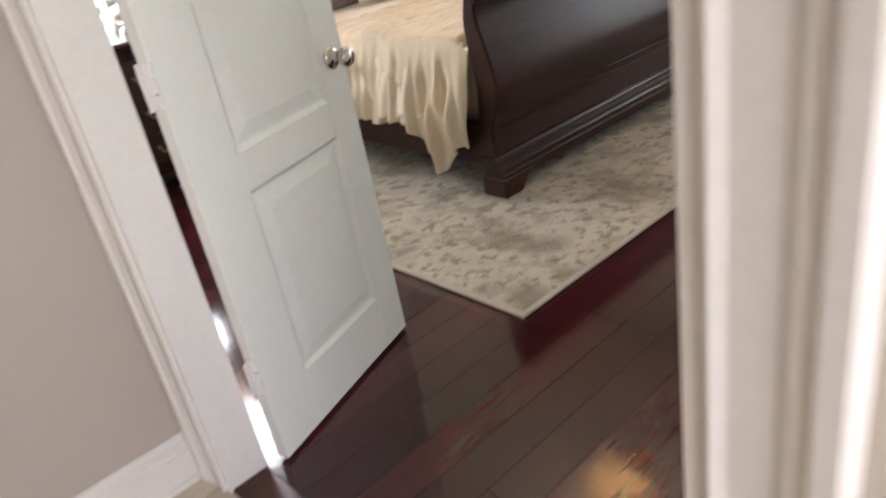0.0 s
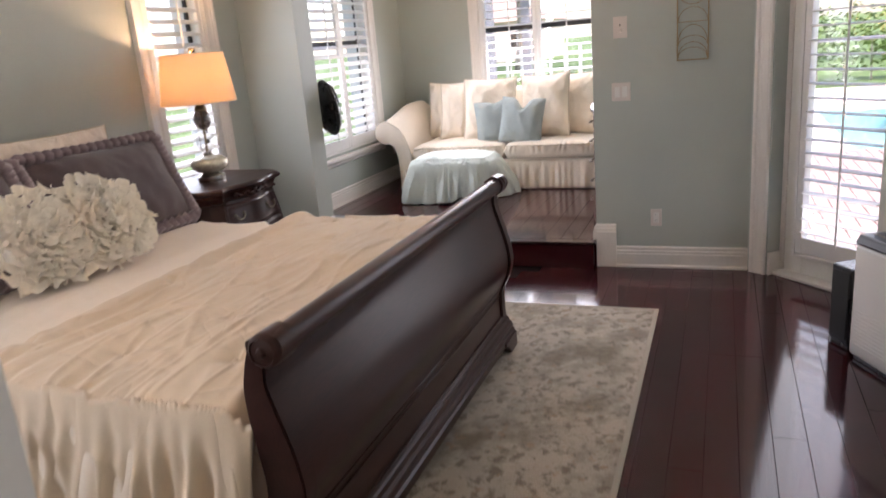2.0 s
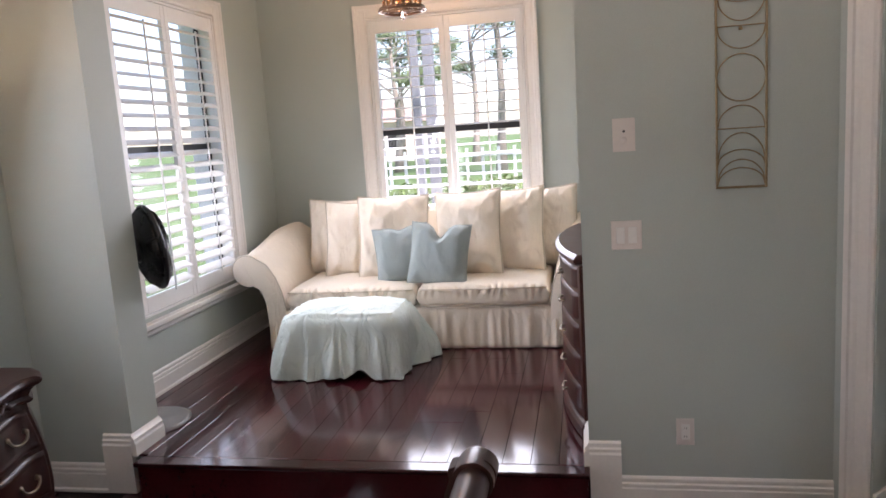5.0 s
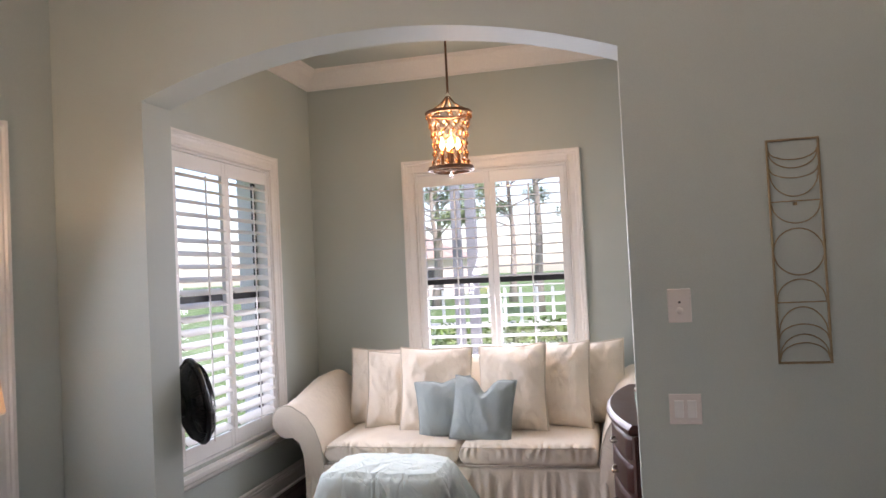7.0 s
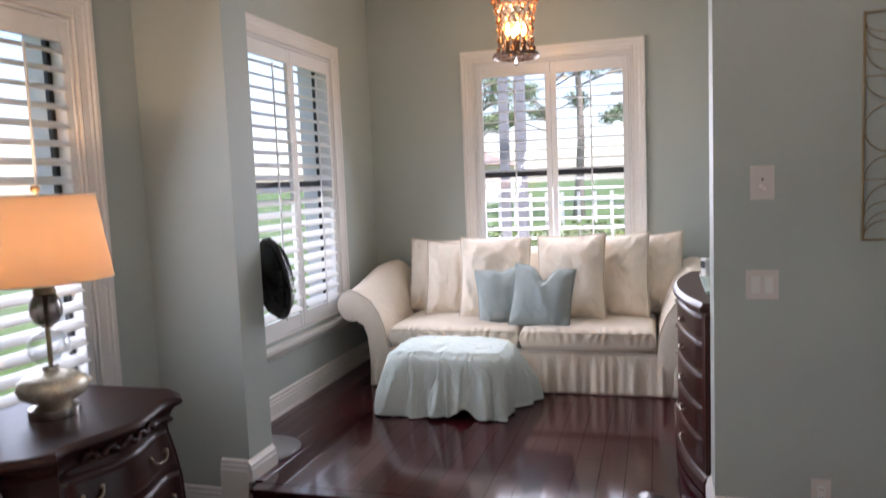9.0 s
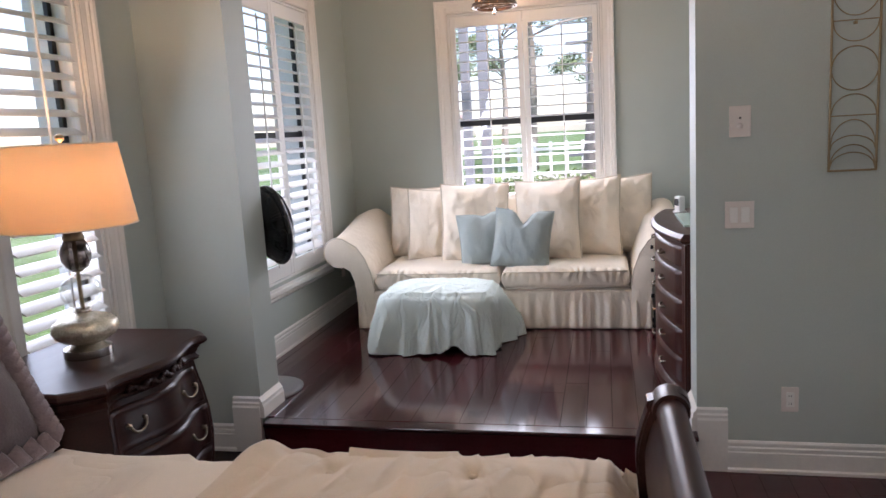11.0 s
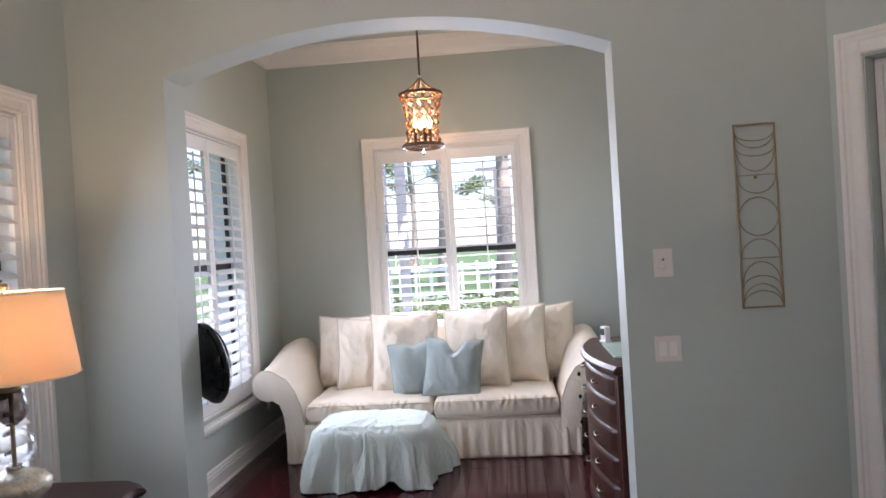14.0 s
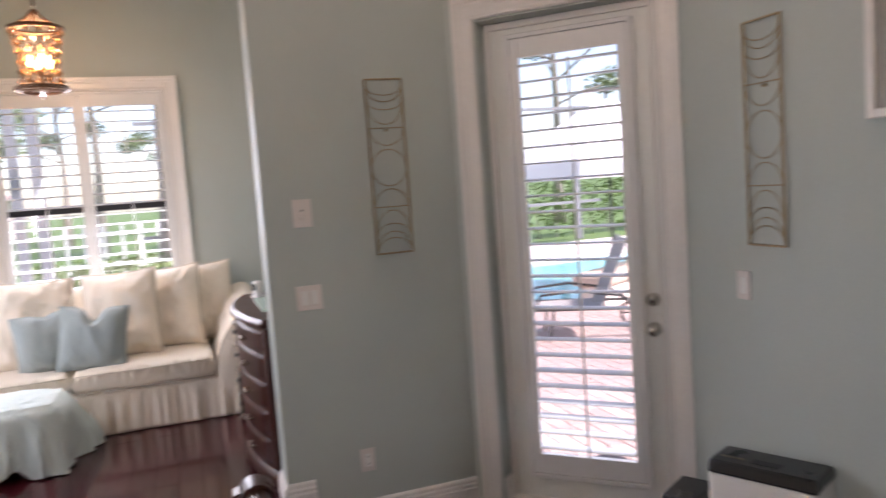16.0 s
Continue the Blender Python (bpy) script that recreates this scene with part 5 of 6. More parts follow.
# ---- pedestal fan ----
def fan():
    f = thing("pedestal_fan", pose(6.40, 5.06, STEP), "black pedestal fan with a round grille, switched off", "fan")
    part("base", lathe(bmesh.new(), [(0.222, 0), (0.225, 0.008), (0.200, 0.018), (0.06, 0.026), (0.03, 0.04), (0, 0.041)], 40), GREYBASE, f, "dark grey weighted base", True)
    part("pole", lathe(bmesh.new(), [(0.016, 0.03), (0.016, 0.80)], 14), BLACK, f)
    hd = new("head")
    hd.parent = f
    hd.matrix_local = pose(0.02, -0.14, 0.965, 0, 84, -42)
    bm = bmesh.new()
    R = 0.215
    for k in range(72):
        a = 2 * math.pi * k / 72
        tube(bm, [(r * math.cos(a + 0.9 * (1 - r / R)), r * math.sin(a + 0.9 * (1 - r / R)), z) for r, z in ((0.05, 0.062), (0.12, 0.060), (0.18, 0.046), (R, 0.012))], 0.0018, 4)
        tube(bm, [(r * math.cos(a), r * math.sin(a), -z) for r, z in ((0.07, 0.075), (0.14, 0.066), (0.19, 0.045), (R, 0.012))], 0.0018, 4)
    part("grille", bm, BLACK, hd)
    bm = bmesh.new()
    tube(bm, [(R * math.cos(2 * math.pi * k / 48), R * math.sin(2 * math.pi * k / 48), 0) for k in range(48)], 0.014, 8, True)
    part("rim", bm, BLACK, hd, "", True)
    part("back_shell", lathe(bmesh.new(), [(0.0, -0.060), (0.07, -0.060), (0.14, -0.052), (0.195, -0.03), (0.208, -0.004), (0.19, -0.022), (0.13, -0.042), (0, -0.05)], 40), BLACK, hd, "", True)
    part("hub", lathe(bmesh.new(), [(0.05, 0.05), (0.052, 0.066), (0.035, 0.074), (0, 0.076)], 24), BLACK, hd, "", True)
    part("motor", lathe(bmesh.new(), [(0, -0.15), (0.045, -0.145), (0.06, -0.11), (0.065, -0.07), (0.06, -0.05), (0, -0.049)], 20), BLACK, hd, "", True)
    bm = bmesh.new()
    for k in range(5):
        a0 = 2 * math.pi * k / 5
        grid(bm, 8, 4, lambda u, v: Vector(((0.05 + 0.13 * u) * math.cos(a0 + 1.0 * (v - 0.5) * (1 - 0.2 * u)), (0.05 + 0.13 * u) * math.sin(a0 + 1.0 * (v - 0.5) * (1 - 0.2 * u)), 0.03 * (v - 0.5))))
    part("blades", bm, BLACK, hd, "", True)
    part("yoke", tube(bmesh.new(), [(0.0, 0, 0.78), (0.005, -0.03, 0.88), (0.01, -0.07, 0.955)], 0.018, 10), BLACK, f, "", True)


fan()


# ---- pendant lantern ----
def pendant():
    x, y = 7.78, 3.80
    p = thing("pendant_lamp", pose(x, y, 2.43), "bronze lantern pendant hung with amber crystals, lit", "pendant lamp")
    R = lambda z: 0.112 + 0.034 * ((z - 0.16) / 0.20) ** 2 if z < 0.36 else 0.146
    bm = bmesh.new()
    tube(bm, [(0, 0, 0.53), (0, 0, NOOK - 2.43)], 0.008, 8)
    part("rod", bm, BRONZE, p)
    part("canopy", lathe(bmesh.new(), [(0.065, NOOK - 2.43 - 0.001), (0.065, NOOK - 2.45), (0.02, NOOK - 2.47), (0, NOOK - 2.47)][::-1], 24), BRONZE, p, "", True)
    part("crystal_knob", lathe(bmesh.new(), [(0.008, 0.50), (0.020, 0.508), (0.022, 0.52), (0.010, 0.534), (0.006, 0.536)], 12), CLEAR, p, "clear crystal knob", True)
    for r, z, t in ((0.150, 0.395, 0.012), (0.150, 0.015, 0.008), (0.128, 0.004, 0.005), (0.146, 0.03, 0.006)):
        bm = bmesh.new()
        ring = [(r * math.cos(2 * math.pi * k / 40), r * math.sin(2 * math.pi * k / 40), z) for k in range(40)]
        tube(bm, ring, t, 8, True)
        part("ring", bm, BRONZE, p, "", True)
    for k in range(6):
        a = 2 * math.pi * k / 6
        part("scroll_arm", tube(bmesh.new(), [(r * math.cos(a), r * math.sin(a), z) for r, z in ((0.150, 0.40), (0.10, 0.425), (0.055, 0.455), (0.025, 0.49), (0.008, 0.51))], 0.006, 8), BRONZE, p, "", True)
        part("cross_bar", tube(bmesh.new(), [(0, 0, 0.012), (0.148 * math.cos(a), 0.148 * math.sin(a), 0.014)], 0.004, 6), BRONZE, p)
    # wavy wire cage carrying the crystals
    for k in range(16):
        for s in (-1, 1):
            pts = []
            for j in range(15):
                z = 0.02 + 0.37 * j / 14
                a = 2 * math.pi * k / 16 + s * 0.20 * math.sin(j * 1.35)
                pts.append((R(z) * math.cos(a), R(z) * math.sin(a), z))
            part("wire", tube(bmesh.new(), pts, 0.0026, 5), BRONZE, p)
    me = None
    r = random.Random(3)
    for row in range(6):
        z = 0.06 + 0.062 * row
        for k in range(12):
            a = 2 * math.pi * (k + 0.5 * (row % 2)) / 12
            if me is None:
                b = bmesh.new()
                bmesh.ops.create_icosphere(b, subdivisions=2, radius=0.0125)
                for v in b.verts:
                    v.co.z *= 1.35
                me = part("crystal", b, AMBER, p, "", True)
                me.matrix_local = pose(R(z) * math.cos(a), R(z) * math.sin(a), z)
            else:
                c = new("crystal", me.data)
                c.parent = p
                c.matrix_local = pose(R(z) * math.cos(a), R(z) * math.sin(a), z)
    for k in range(4):
        a = 2 * math.pi * k / 4 + 0.4
        bx, by = 0.055 * math.cos(a), 0.055 * math.sin(a)
        part("candle_sleeve", lathe(bmesh.new(), [(0.012, 0.05), (0.012, 0.15)], 12, (bx, by, 0)), BRONZE, p)
        part("bulb", lathe(bmesh.new(), [(0.008, 0.15), (0.016, 0.175), (0.017, 0.19), (0.010, 0.215), (0, 0.235)], 12, (bx, by, 0)), GLOWBULB, p, "", True)
        part("sleeve_arm", tube(bmesh.new(), [(0, 0, 0.03), (bx * 0.6, by * 0.6, 0.035), (bx, by, 0.05)], 0.004, 6), BRONZE, p)
    part("bottom_finial", lathe(bmesh.new(), [(0.004, 0.012), (0.006, -0.012), (0.014, -0.022), (0.014, -0.034), (0, -0.046)][::-1], 14), CLEAR, p, "small hanging crystal ball", True)
    bulb("pendant_light", (x, y, 2.43 + 0.30), 9, 0.05)


pendant()


# ---- wall plates and metal art ----
def wall_art(m, label):
    a = thing("wall_art", m, label, "wall art", "metal wall art")
    w, h, r = 0.188, 0.848, 0.0045
    part("frame", boxes((-w / 2, -w / 2 + 0.008, 0.012, 0.022, 0, h), (w / 2 - 0.008, w / 2, 0.012, 0.022, 0, h), (-w / 2 + 0.008, w / 2 - 0.008, 0.0125, 0.0215, h - 0.008, h), (-w / 2 + 0.008, w / 2 - 0.008, 0.0125, 0.0215, 0, 0.008), bevel=0.0015), BRASS, a)
    k = h / 670.0
    for z in (187, 488):
        part("bar", tube(bmesh.new(), [(-w / 2 + 0.006, 0.017, h - z * k), (w / 2 - 0.006, 0.017, h - z * k)], 0.0024, 6), BRASS, a)
    hw = w / 2 - 0.007
    for e, x in ((30, 63), (35, 88), (85, 118), (95, 173), (187, 253), (488, 420), (590, 502), (600, 553), (655, 583), (660, 608)):
        pts = []
        for j in range(25):
            t = -1 + 2 * j / 24
            pts.append((hw * t, 0.017, h - k * (e + (x - e) * math.sqrt(max(0, 1 - t * t)))))
        part("arc", tube(bmesh.new(), pts, 0.0024, 6), BRASS, a)
    part("hoop", tube(bmesh.new(), [(0.088 * math.cos(2 * math.pi * j / 40), 0.017, h - 338 * k + 0.088 * math.sin(2 * math.pi * j / 40)) for j in range(40)], 0.0026, 6, True), BRASS, a)
    for z in (187 * k,):
        part("hanger", boxes((-0.006, 0.006, 0.0, 0.016, h - z - 0.016, h - z - 0.004), bevel=0.001), BRASS, a)
    return a


wall_art(pose(XA, 2.086, 1.354, 0, 0, 90), "champagne gold metal wall art with arcs and a hoop")
wall_art(pose(4.724, YS, 1.354), "champagne gold metal wall art with arcs and a hoop")


def plate(name, m, w, h, label, category):
    p = thing(name, m, label, category)
    part("cover_plate", boxes((-w / 2, w / 2, 0.0, 0.006, -h / 2, h / 2), bevel=0.0025, seg=2), PLATE, p)
    return p


p = plate("light_switch", pose(XA, 2.5235, 1.184, 0, 0, 90), 0.121, 0.118, "ivory double rocker light switch on sage wall", "switch")
for u in (-0.024, 0.024):
    part("rocker", boxes((u - 0.017, u + 0.017, 0.005, 0.0095, -0.034, 0.034), bevel=0.002), WHITEPL, p)
    for z in (-0.048, 0.048):
        part("screw", lathe(bmesh.new(), [(0.003, 0), (0.003, 0.0015)], 8).copy() if False else boxes((u - 0.003, u + 0.003, 0.0055, 0.0075, z - 0.003, z + 0.003), bevel=0.001), PLATE, p)
p = plate("dimmer_control", pose(XA, 2.5235, 1.586, 0, 0, 90), 0.088, 0.132, "ivory control plate with a round knob", "switch")
bm = lathe(bmesh.new(), [(0.013, 0), (0.0125, 0.006), (0, 0.0065)], 20)
bmesh.ops.transform(bm, matrix=pose(0, 0.005, -0.020, -90), verts=bm.verts)
part("knob", bm, PLATE, p, "", True)
bm = lathe(bmesh.new(), [(0.005, 0), (0.005, 0.003), (0, 0.003)], 12)
bmesh.ops.transform(bm, matrix=pose(0, 0.005, 0.014, -90), verts=bm.verts)
part("sensor", bm, SLOT, p)
p = plate("wall_outlet", pose(XA, 2.307, 0.346, 0, 0, 90), 0.072, 0.116, "white rectangular wall outlet above the baseboard", "outlet")
part("face", boxes((-0.017, 0.017, 0.005, 0.009, -0.034, 0.034), bevel=0.002), WHITEPL, p)
for z in (-0.018, 0.018):
    part("slot", boxes((-0.006, -0.004, 0.0088, 0.0094, z - 0.004, z + 0.004), (0.004, 0.006, 0.0088, 0.0094, z - 0.004, z + 0.004)), SLOT, p)
p = plate("light_switch", pose(4.870, YS, 1.19), 0.072, 0.116, "white single rocker light switch beside the door", "switch")
part("rocker", boxes((-0.017, 0.017, 0.005, 0.0095, -0.034, 0.034), bevel=0.002), WHITEPL, p)
p = plate("wall_outlet", place("bay_n", 0.45, 0, 0.52), 0.072, 0.116, "white wall outlet behind the sofa arm", "outlet")
part("face", boxes((-0.017, 0.017, 0.005, 0.009, -0.034, 0.034), bevel=0.002), WHITEPL, p)

# framed panel high on the south wall
p = thing("framed_picture", pose(3.93, YS, 1.783), "white framed grey print on the sage wall", "picture")
part("frame", boxes((-0.355, -0.325, 0.001, 0.03, 0, 0.75), (0.325, 0.355, 0.001, 0.03, 0, 0.75), (-0.325, 0.325, 0.002, 0.029, 0, 0.03), (-0.325, 0.325, 0.002, 0.029, 0.72, 0.75), bevel=0.004), TRIM, p)
part("print", boxes((-0.324, 0.324, 0.004, 0.012, 0.031, 0.719)), material("taupe_print", (0.30, 0.28, 0.25), 0.35, vary=0.15, scale=3, bump=0.0), p)


# ---- air purifier and speaker box by the patio door ----
p = thing("air_purifier", pose(4.57, 1.16, 0, 0, 0, 26), "white air purifier with a black control top", "air purifier")
part("body", boxes((-0.19, 0.19, -0.10, 0.10, 0.02, 0.555), bevel=0.02, seg=3), WHITEPL, p, "", True)
bm = boxes((-0.192, 0.192, -0.10, 0.10, 0.553, 0.60), bevel=0.012, seg=2)
for v in bm.verts:
    if v.co.z > 0.58:
        v.co.y *= 0.86
part("control_top", bm, BLACK, p, "glossy black control panel")
part("display", boxes((-0.05, 0.05, 0.01, 0.05, 0.5995, 0.603), bevel=0.001), SLOT, p)
for k in range(5):
    part("button", lathe(bmesh.new(), [(0.008, 0.599), (0.008, 0.6025), (0, 0.603)], 10, (0.085 + 0.018 * k, 0.03, 0)), PULL, p)
part("grille", boxes(*[(-0.15, 0.15, 0.099, 0.103, 0.08 + 0.018 * k, 0.088 + 0.018 * k) for k in range(10)]), WHITEPL, p)
part("foot", boxes((-0.17, 0.17, -0.085, 0.085, 0.0, 0.022), bevel=0.004), BLACK, p)
p = thing("speaker", pose(4.90, 1.26, 0, 0, 0, 30), "glossy black floor speaker beside the purifier", "speaker")
part("cabinet", boxes((-0.07, 0.07, -0.11, 0.11, 0.015, 0.40), bevel=0.008, seg=2), BLACK, p)
part("grille", boxes((-0.058, 0.058, 0.109, 0.116, 0.04, 0.38), bevel=0.003), SLOT, p)
part("foot", boxes((-0.06, 0.06, -0.10, 0.10, 0.0, 0.016)), BLACK, p)


# ---- outdoors ----
GRASS = material("lawn", (0.10, 0.17, 0.05), 0.9, vary=0.35, scale=0.8, fine=14, bump=0.4)
PAVER = material("pink_paver", (0.47, 0.35, 0.32), 0.8, vary=0.15, scale=5, fine=60, bump=0.2, spread=0.2)
DECK = material("pale_pool_deck", (0.66, 0.60, 0.55), 0.85, vary=0.08, scale=2, fine=40, bump=0.2)
WATER = material("pool_water", (0.22, 0.58, 0.62), 0.08, vary=0.1, scale=3, fine=8, bump=0.15)
LEAF = material("hedge_leaf", (0.12, 0.20, 0.045), 0.6, vary=0.4, scale=2, fine=20, bump=0.0)
# Tree leaf and bark are lightened, putting the hazy overexposure into their colour.
LEAFD = material("tree_leaf", (0.13, 0.18, 0.075), 0.6, vary=0.4, scale=2, fine=20, bump=0.0)
BARK = material("grey_bark", (0.27, 0.24, 0.21), 0.9, vary=0.25, scale=6, fine=30, bump=0.6, stretch=(4, 4, 0.6))
# Stucco is paled and roof muted to stand in for washed-out outdoor brightness.
STUCCO = material("cream_stucco", (0.70, 0.62, 0.55), 0.9, vary=0.06, scale=2, fine=50, bump=0.3)
ROOF = material("muted_tile_roof", (0.34, 0.26, 0.22), 0.85, vary=0.25, scale=4, fine=12, bump=0.4)
SLING = material("grey_sling_fabric", (0.30, 0.28, 0.27), 0.8, vary=0.1)
CANVAS = material("white_canvas", (0.80, 0.80, 0.80), 0.85, vary=0.03, bump=0.05)
TOWEL = material("rust_cushion", (0.52, 0.40, 0.32), 0.85, vary=0.1)
G = -0.06
bm = bmesh.new()
grid(bm, 60, 60, lambda u, v: Vector((-300 + 620 * u, -300 + 620 * v, G - 0.08)))
structure("ground", bm, GRASS, "lawn that reaches to the horizon", "ground")
bm = bmesh.new()
box(bm, 5.4, 10.9, -6.0, 1.95, G - 0.07, G - 0.012)
box(bm, 10.9, 19.5, -9.0, -7.6, G - 0.07, G - 0.002)
box(bm, 16.2, 19.5, -7.6, 6.0, G - 0.07, G - 0.002)
box(bm, 10.9, 16.2, 0.4, 6.0, G - 0.07, G - 0.002)
structure("pavement", bm, DECK, "pale concrete pool deck", "pavement")
structure("water", boxes((10.9, 16.2, -7.6, 0.4, G - 0.075, G - 0.06)), WATER, "turquoise swimming pool water", "water")
pv = tagged(new("pavement_patio"), "pink and tan brick paver patio", "pavement", "", "structure")
b = boxes((0.004, 0.236, 0.004, 0.116, -0.03, 0.0), bevel=0.005)
pm = bpy.data.meshes.new("paver")
b.to_mesh(pm)
b.free()
pm.materials.append(PAVER)
r = random.Random(11)
many = bmesh.new()
for i in range(22):
    for j in range(34):
        x, y = 5.75 + 0.24 * i + (0.12 if j % 2 else 0), -2.6 + 0.12 * j
        near = x - 5.3 < 2.2 and -1.4 < y < 1.2
        if x - y < 4.75:
            continue
        if near:
            ob = new("paver", pm)
            ob.parent = pv
            ob.location = (x, y, G + r.uniform(-0.001, 0.001))
        else:
            box(many, x + 0.004, x + 0.236, y + 0.004, y + 0.116, G - 0.03, G + r.uniform(-0.001, 0.001))
tagged(part("pavers_far", many, PAVER, pv), "", "", "", "stuff")


def lounger():
    l = thing("sun_lounger", pose(9.45, -0.95, G, 0, 0, -112), "dark metal sun lounger with wheels and raised back", "sun lounger")
    for y in (-0.30, 0.30):
        part("side_rail", tube(bmesh.new(), [(-0.95, y, 0.0), (-0.97, y, 0.30), (-0.90, y, 0.36), (0.0, y, 0.33), (0.75, y, 0.30)], 0.016, 8), DARKFRAME, l)
        part("arm_rest", tube(bmesh.new(), [(-0.55, y, 0.34), (-0.48, y, 0.50), (-0.1, y, 0.53), (0.35, y, 0.45), (0.55, y, 0.31)], 0.014, 8), DARKFRAME, l)
        bm = bmesh.new()
        tube(bm, [(0.62 + 0.15 * math.cos(2 * math.pi * k / 24), y, 0.15 + 0.15 * math.sin(2 * math.pi * k / 24)) for k in range(24)], 0.016, 6, True)
        for k in range(6):
            a = math.pi * k / 3
            tube(bm, [(0.62, y, 0.15), (0.62 + 0.15 * math.cos(a), y, 0.15 + 0.15 * math.sin(a))], 0.008, 5)
        part("wheel", bm, DARKFRAME, l)
        part("leg", tube(bmesh.new(), [(-0.35, y, 0.33), (-0.40, y, 0.0)], 0.014, 8), DARKFRAME, l)
    bm = bmesh.new()
    grid(bm, 12, 6, lambda u, v: Vector((-0.9 + 1.05 * u, -0.28 + 0.56 * v, 0.345 - 0.03 * math.sin(math.pi * v))))
    part("seat", bm, SLING, l).modifiers.new("t", "SOLIDIFY").thickness = 0.012
    bm = bmesh.new()
    grid(bm, 12, 6, lambda u, v: Vector((0.15 + 0.30 * u, -0.28 + 0.56 * v, 0.34 + 0.72 * u - 0.03 * math.sin(math.pi * v))))
    part("backrest", bm, SLING, l).modifiers.new("t", "SOLIDIFY").thickness = 0.014
    part("axle", tube(bmesh.new(), [(0.62, -0.3, 0.15), (0.62, 0.3, 0.15)], 0.012, 6), DARKFRAME, l)


lounger()
l = thing("pool_bench", pose(11.0, -2.4, G - 0.0, 0, 0, 30), "low rust coloured cushion bench by the pool", "bench")
part("cushion", boxes((-0.25, 0.25, -0.8, 0.8, 0.30, 0.46), bevel=0.05, seg=2), TOWEL, l)
part("base", boxes((-0.2, 0.2, -0.7, 0.7, 0.0, 0.30), bevel=0.02), STUCCO, l)
u = thing("patio_umbrella", pose(11.6, -2.75, G), "white canvas patio umbrella, open", "umbrella")
part("pole", tube(bmesh.new(), [(0, 0, 0), (0, 0, 2.9)], 0.022, 10), DARKFRAME, u)
part("base", lathe(bmesh.new(), [(0.28, 0), (0.28, 0.05), (0.06, 0.09), (0.05, 0.3), (0, 0.3)], 24), DARKFRAME, u)
bm = bmesh.new()
lathe(bm, [(1.62, 1.68), (1.60, 1.90), (1.1, 2.25), (0.5, 2.58), (0.0015, 2.78)], 8)
part("canopy", bm, CANVAS, u).modifiers.new("t", "SOLIDIFY").thickness = 0.01
for k in range(8):
    a = 2 * math.pi * k / 8
    part("rib", tube(bmesh.new(), [(0, 0, 2.70), (1.58 * math.cos(a), 1.58 * math.sin(a), 1.87)], 0.009, 6), DARKFRAME, u)

# Post grey is lightened to stand in for bright outdoor haze.
SCREEN = material("haze_grey_aluminium", (0.20, 0.21, 0.23), 0.5, 0.2, vary=0.1, bump=0.0)
# screen enclosure: posts and beams
for x, y in ((13.2, 5.55), (13.2, 4.75), (14.5, 5.25), (14.5, 3.0), (20.2, -2.0), (20.2, -4.6), (20.2, -7.2), (20.2, 0.6), (20.2, 3.4)):
    e = thing("screen_post", pose(x, y, G), "grey aluminium screen enclosure post", "post", "screen posts")
    part("upright", boxes((-0.07, 0.07, -0.07, 0.07, 0, 3.6), bevel=0.005), SCREEN, e)
    part("foot_plate", boxes((-0.09, 0.09, -0.09, 0.09, -0.02, 0.015)), SCREEN, e)
for z in (1.0, 3.55):
    e = thing("screen_beam", pose(20.2, -2.0, G + z), "grey aluminium screen enclosure beam", "beam", "screen beams")
    part("bar", boxes((-0.04, 0.04, -5.9, 5.9, -0.04, 0.04), bevel=0.004), SCREEN, e)
e = thing("screen_beam", pose(13.2, 5.15, G + 3.45, 0, 0, 0), "grey aluminium screen enclosure beam", "beam", "screen beams")
part("bar", tube(bmesh.new(), [(0, 0.5, 0), (0, -0.2, 0.0), (0.3, -1.6, 0.6)], 0.10, 6), SCREEN, e)


def leaf_cloud(bm, r, c, size, count, leaf):
    for k in range(count):
        d = Vector((r.gauss(0, 1), r.gauss(0, 1), r.gauss(0, 1)))
        d = d.normalized() * (r.random() ** 0.4)
        p = Vector(c) + Vector((d.x * size[0], d.y * size[1], d.z * size[2]))
        a = Vector((r.uniform(-1, 1), r.uniform(-1, 1), r.uniform(-0.6, 0.6))).normalized()
        b = a.orthogonal().normalized()
        s = leaf * r.uniform(0.6, 1.4)
        bm.faces.new([bm.verts.new(p + q) for q in (-a * s, b * s * 0.45, a * s, -b * s * 0.45)])


def hedge(x, y, length, angle, h, label, seed):
    r = random.Random(seed)
    t = thing("hedge", pose(x, y, G - 0.08, 0, 0, angle), label, "hedge", "hedges")
    bm = bmesh.new()
    n = int(length / 0.6)
    for k in range(n):
        leaf_cloud(bm, r, ((k + 0.5) * 0.6 - length / 2, 0, h * 0.52), (0.55, 0.6, h * 0.5 * r.uniform(0.85, 1.15)), 260, 0.075)
    part("foliage", bm, LEAF, t)
    bm = bmesh.new()
    for k in range(n):
        tube(bm, [((k + 0.5) * 0.6 - length / 2, 0, 0), ((k + 0.5) * 0.6 - length / 2 + 0.05, 0.04, h * 0.5)], 0.02, 5)
    part("stems", bm, BARK, t)


hedge(22.0, -5.0, 14, 90, 2.0, "dense bright green hedge behind the pool", 1)
hedge(17.5, 4.2, 5.0, 90, 0.9, "low bright green hedge outside the window", 2)


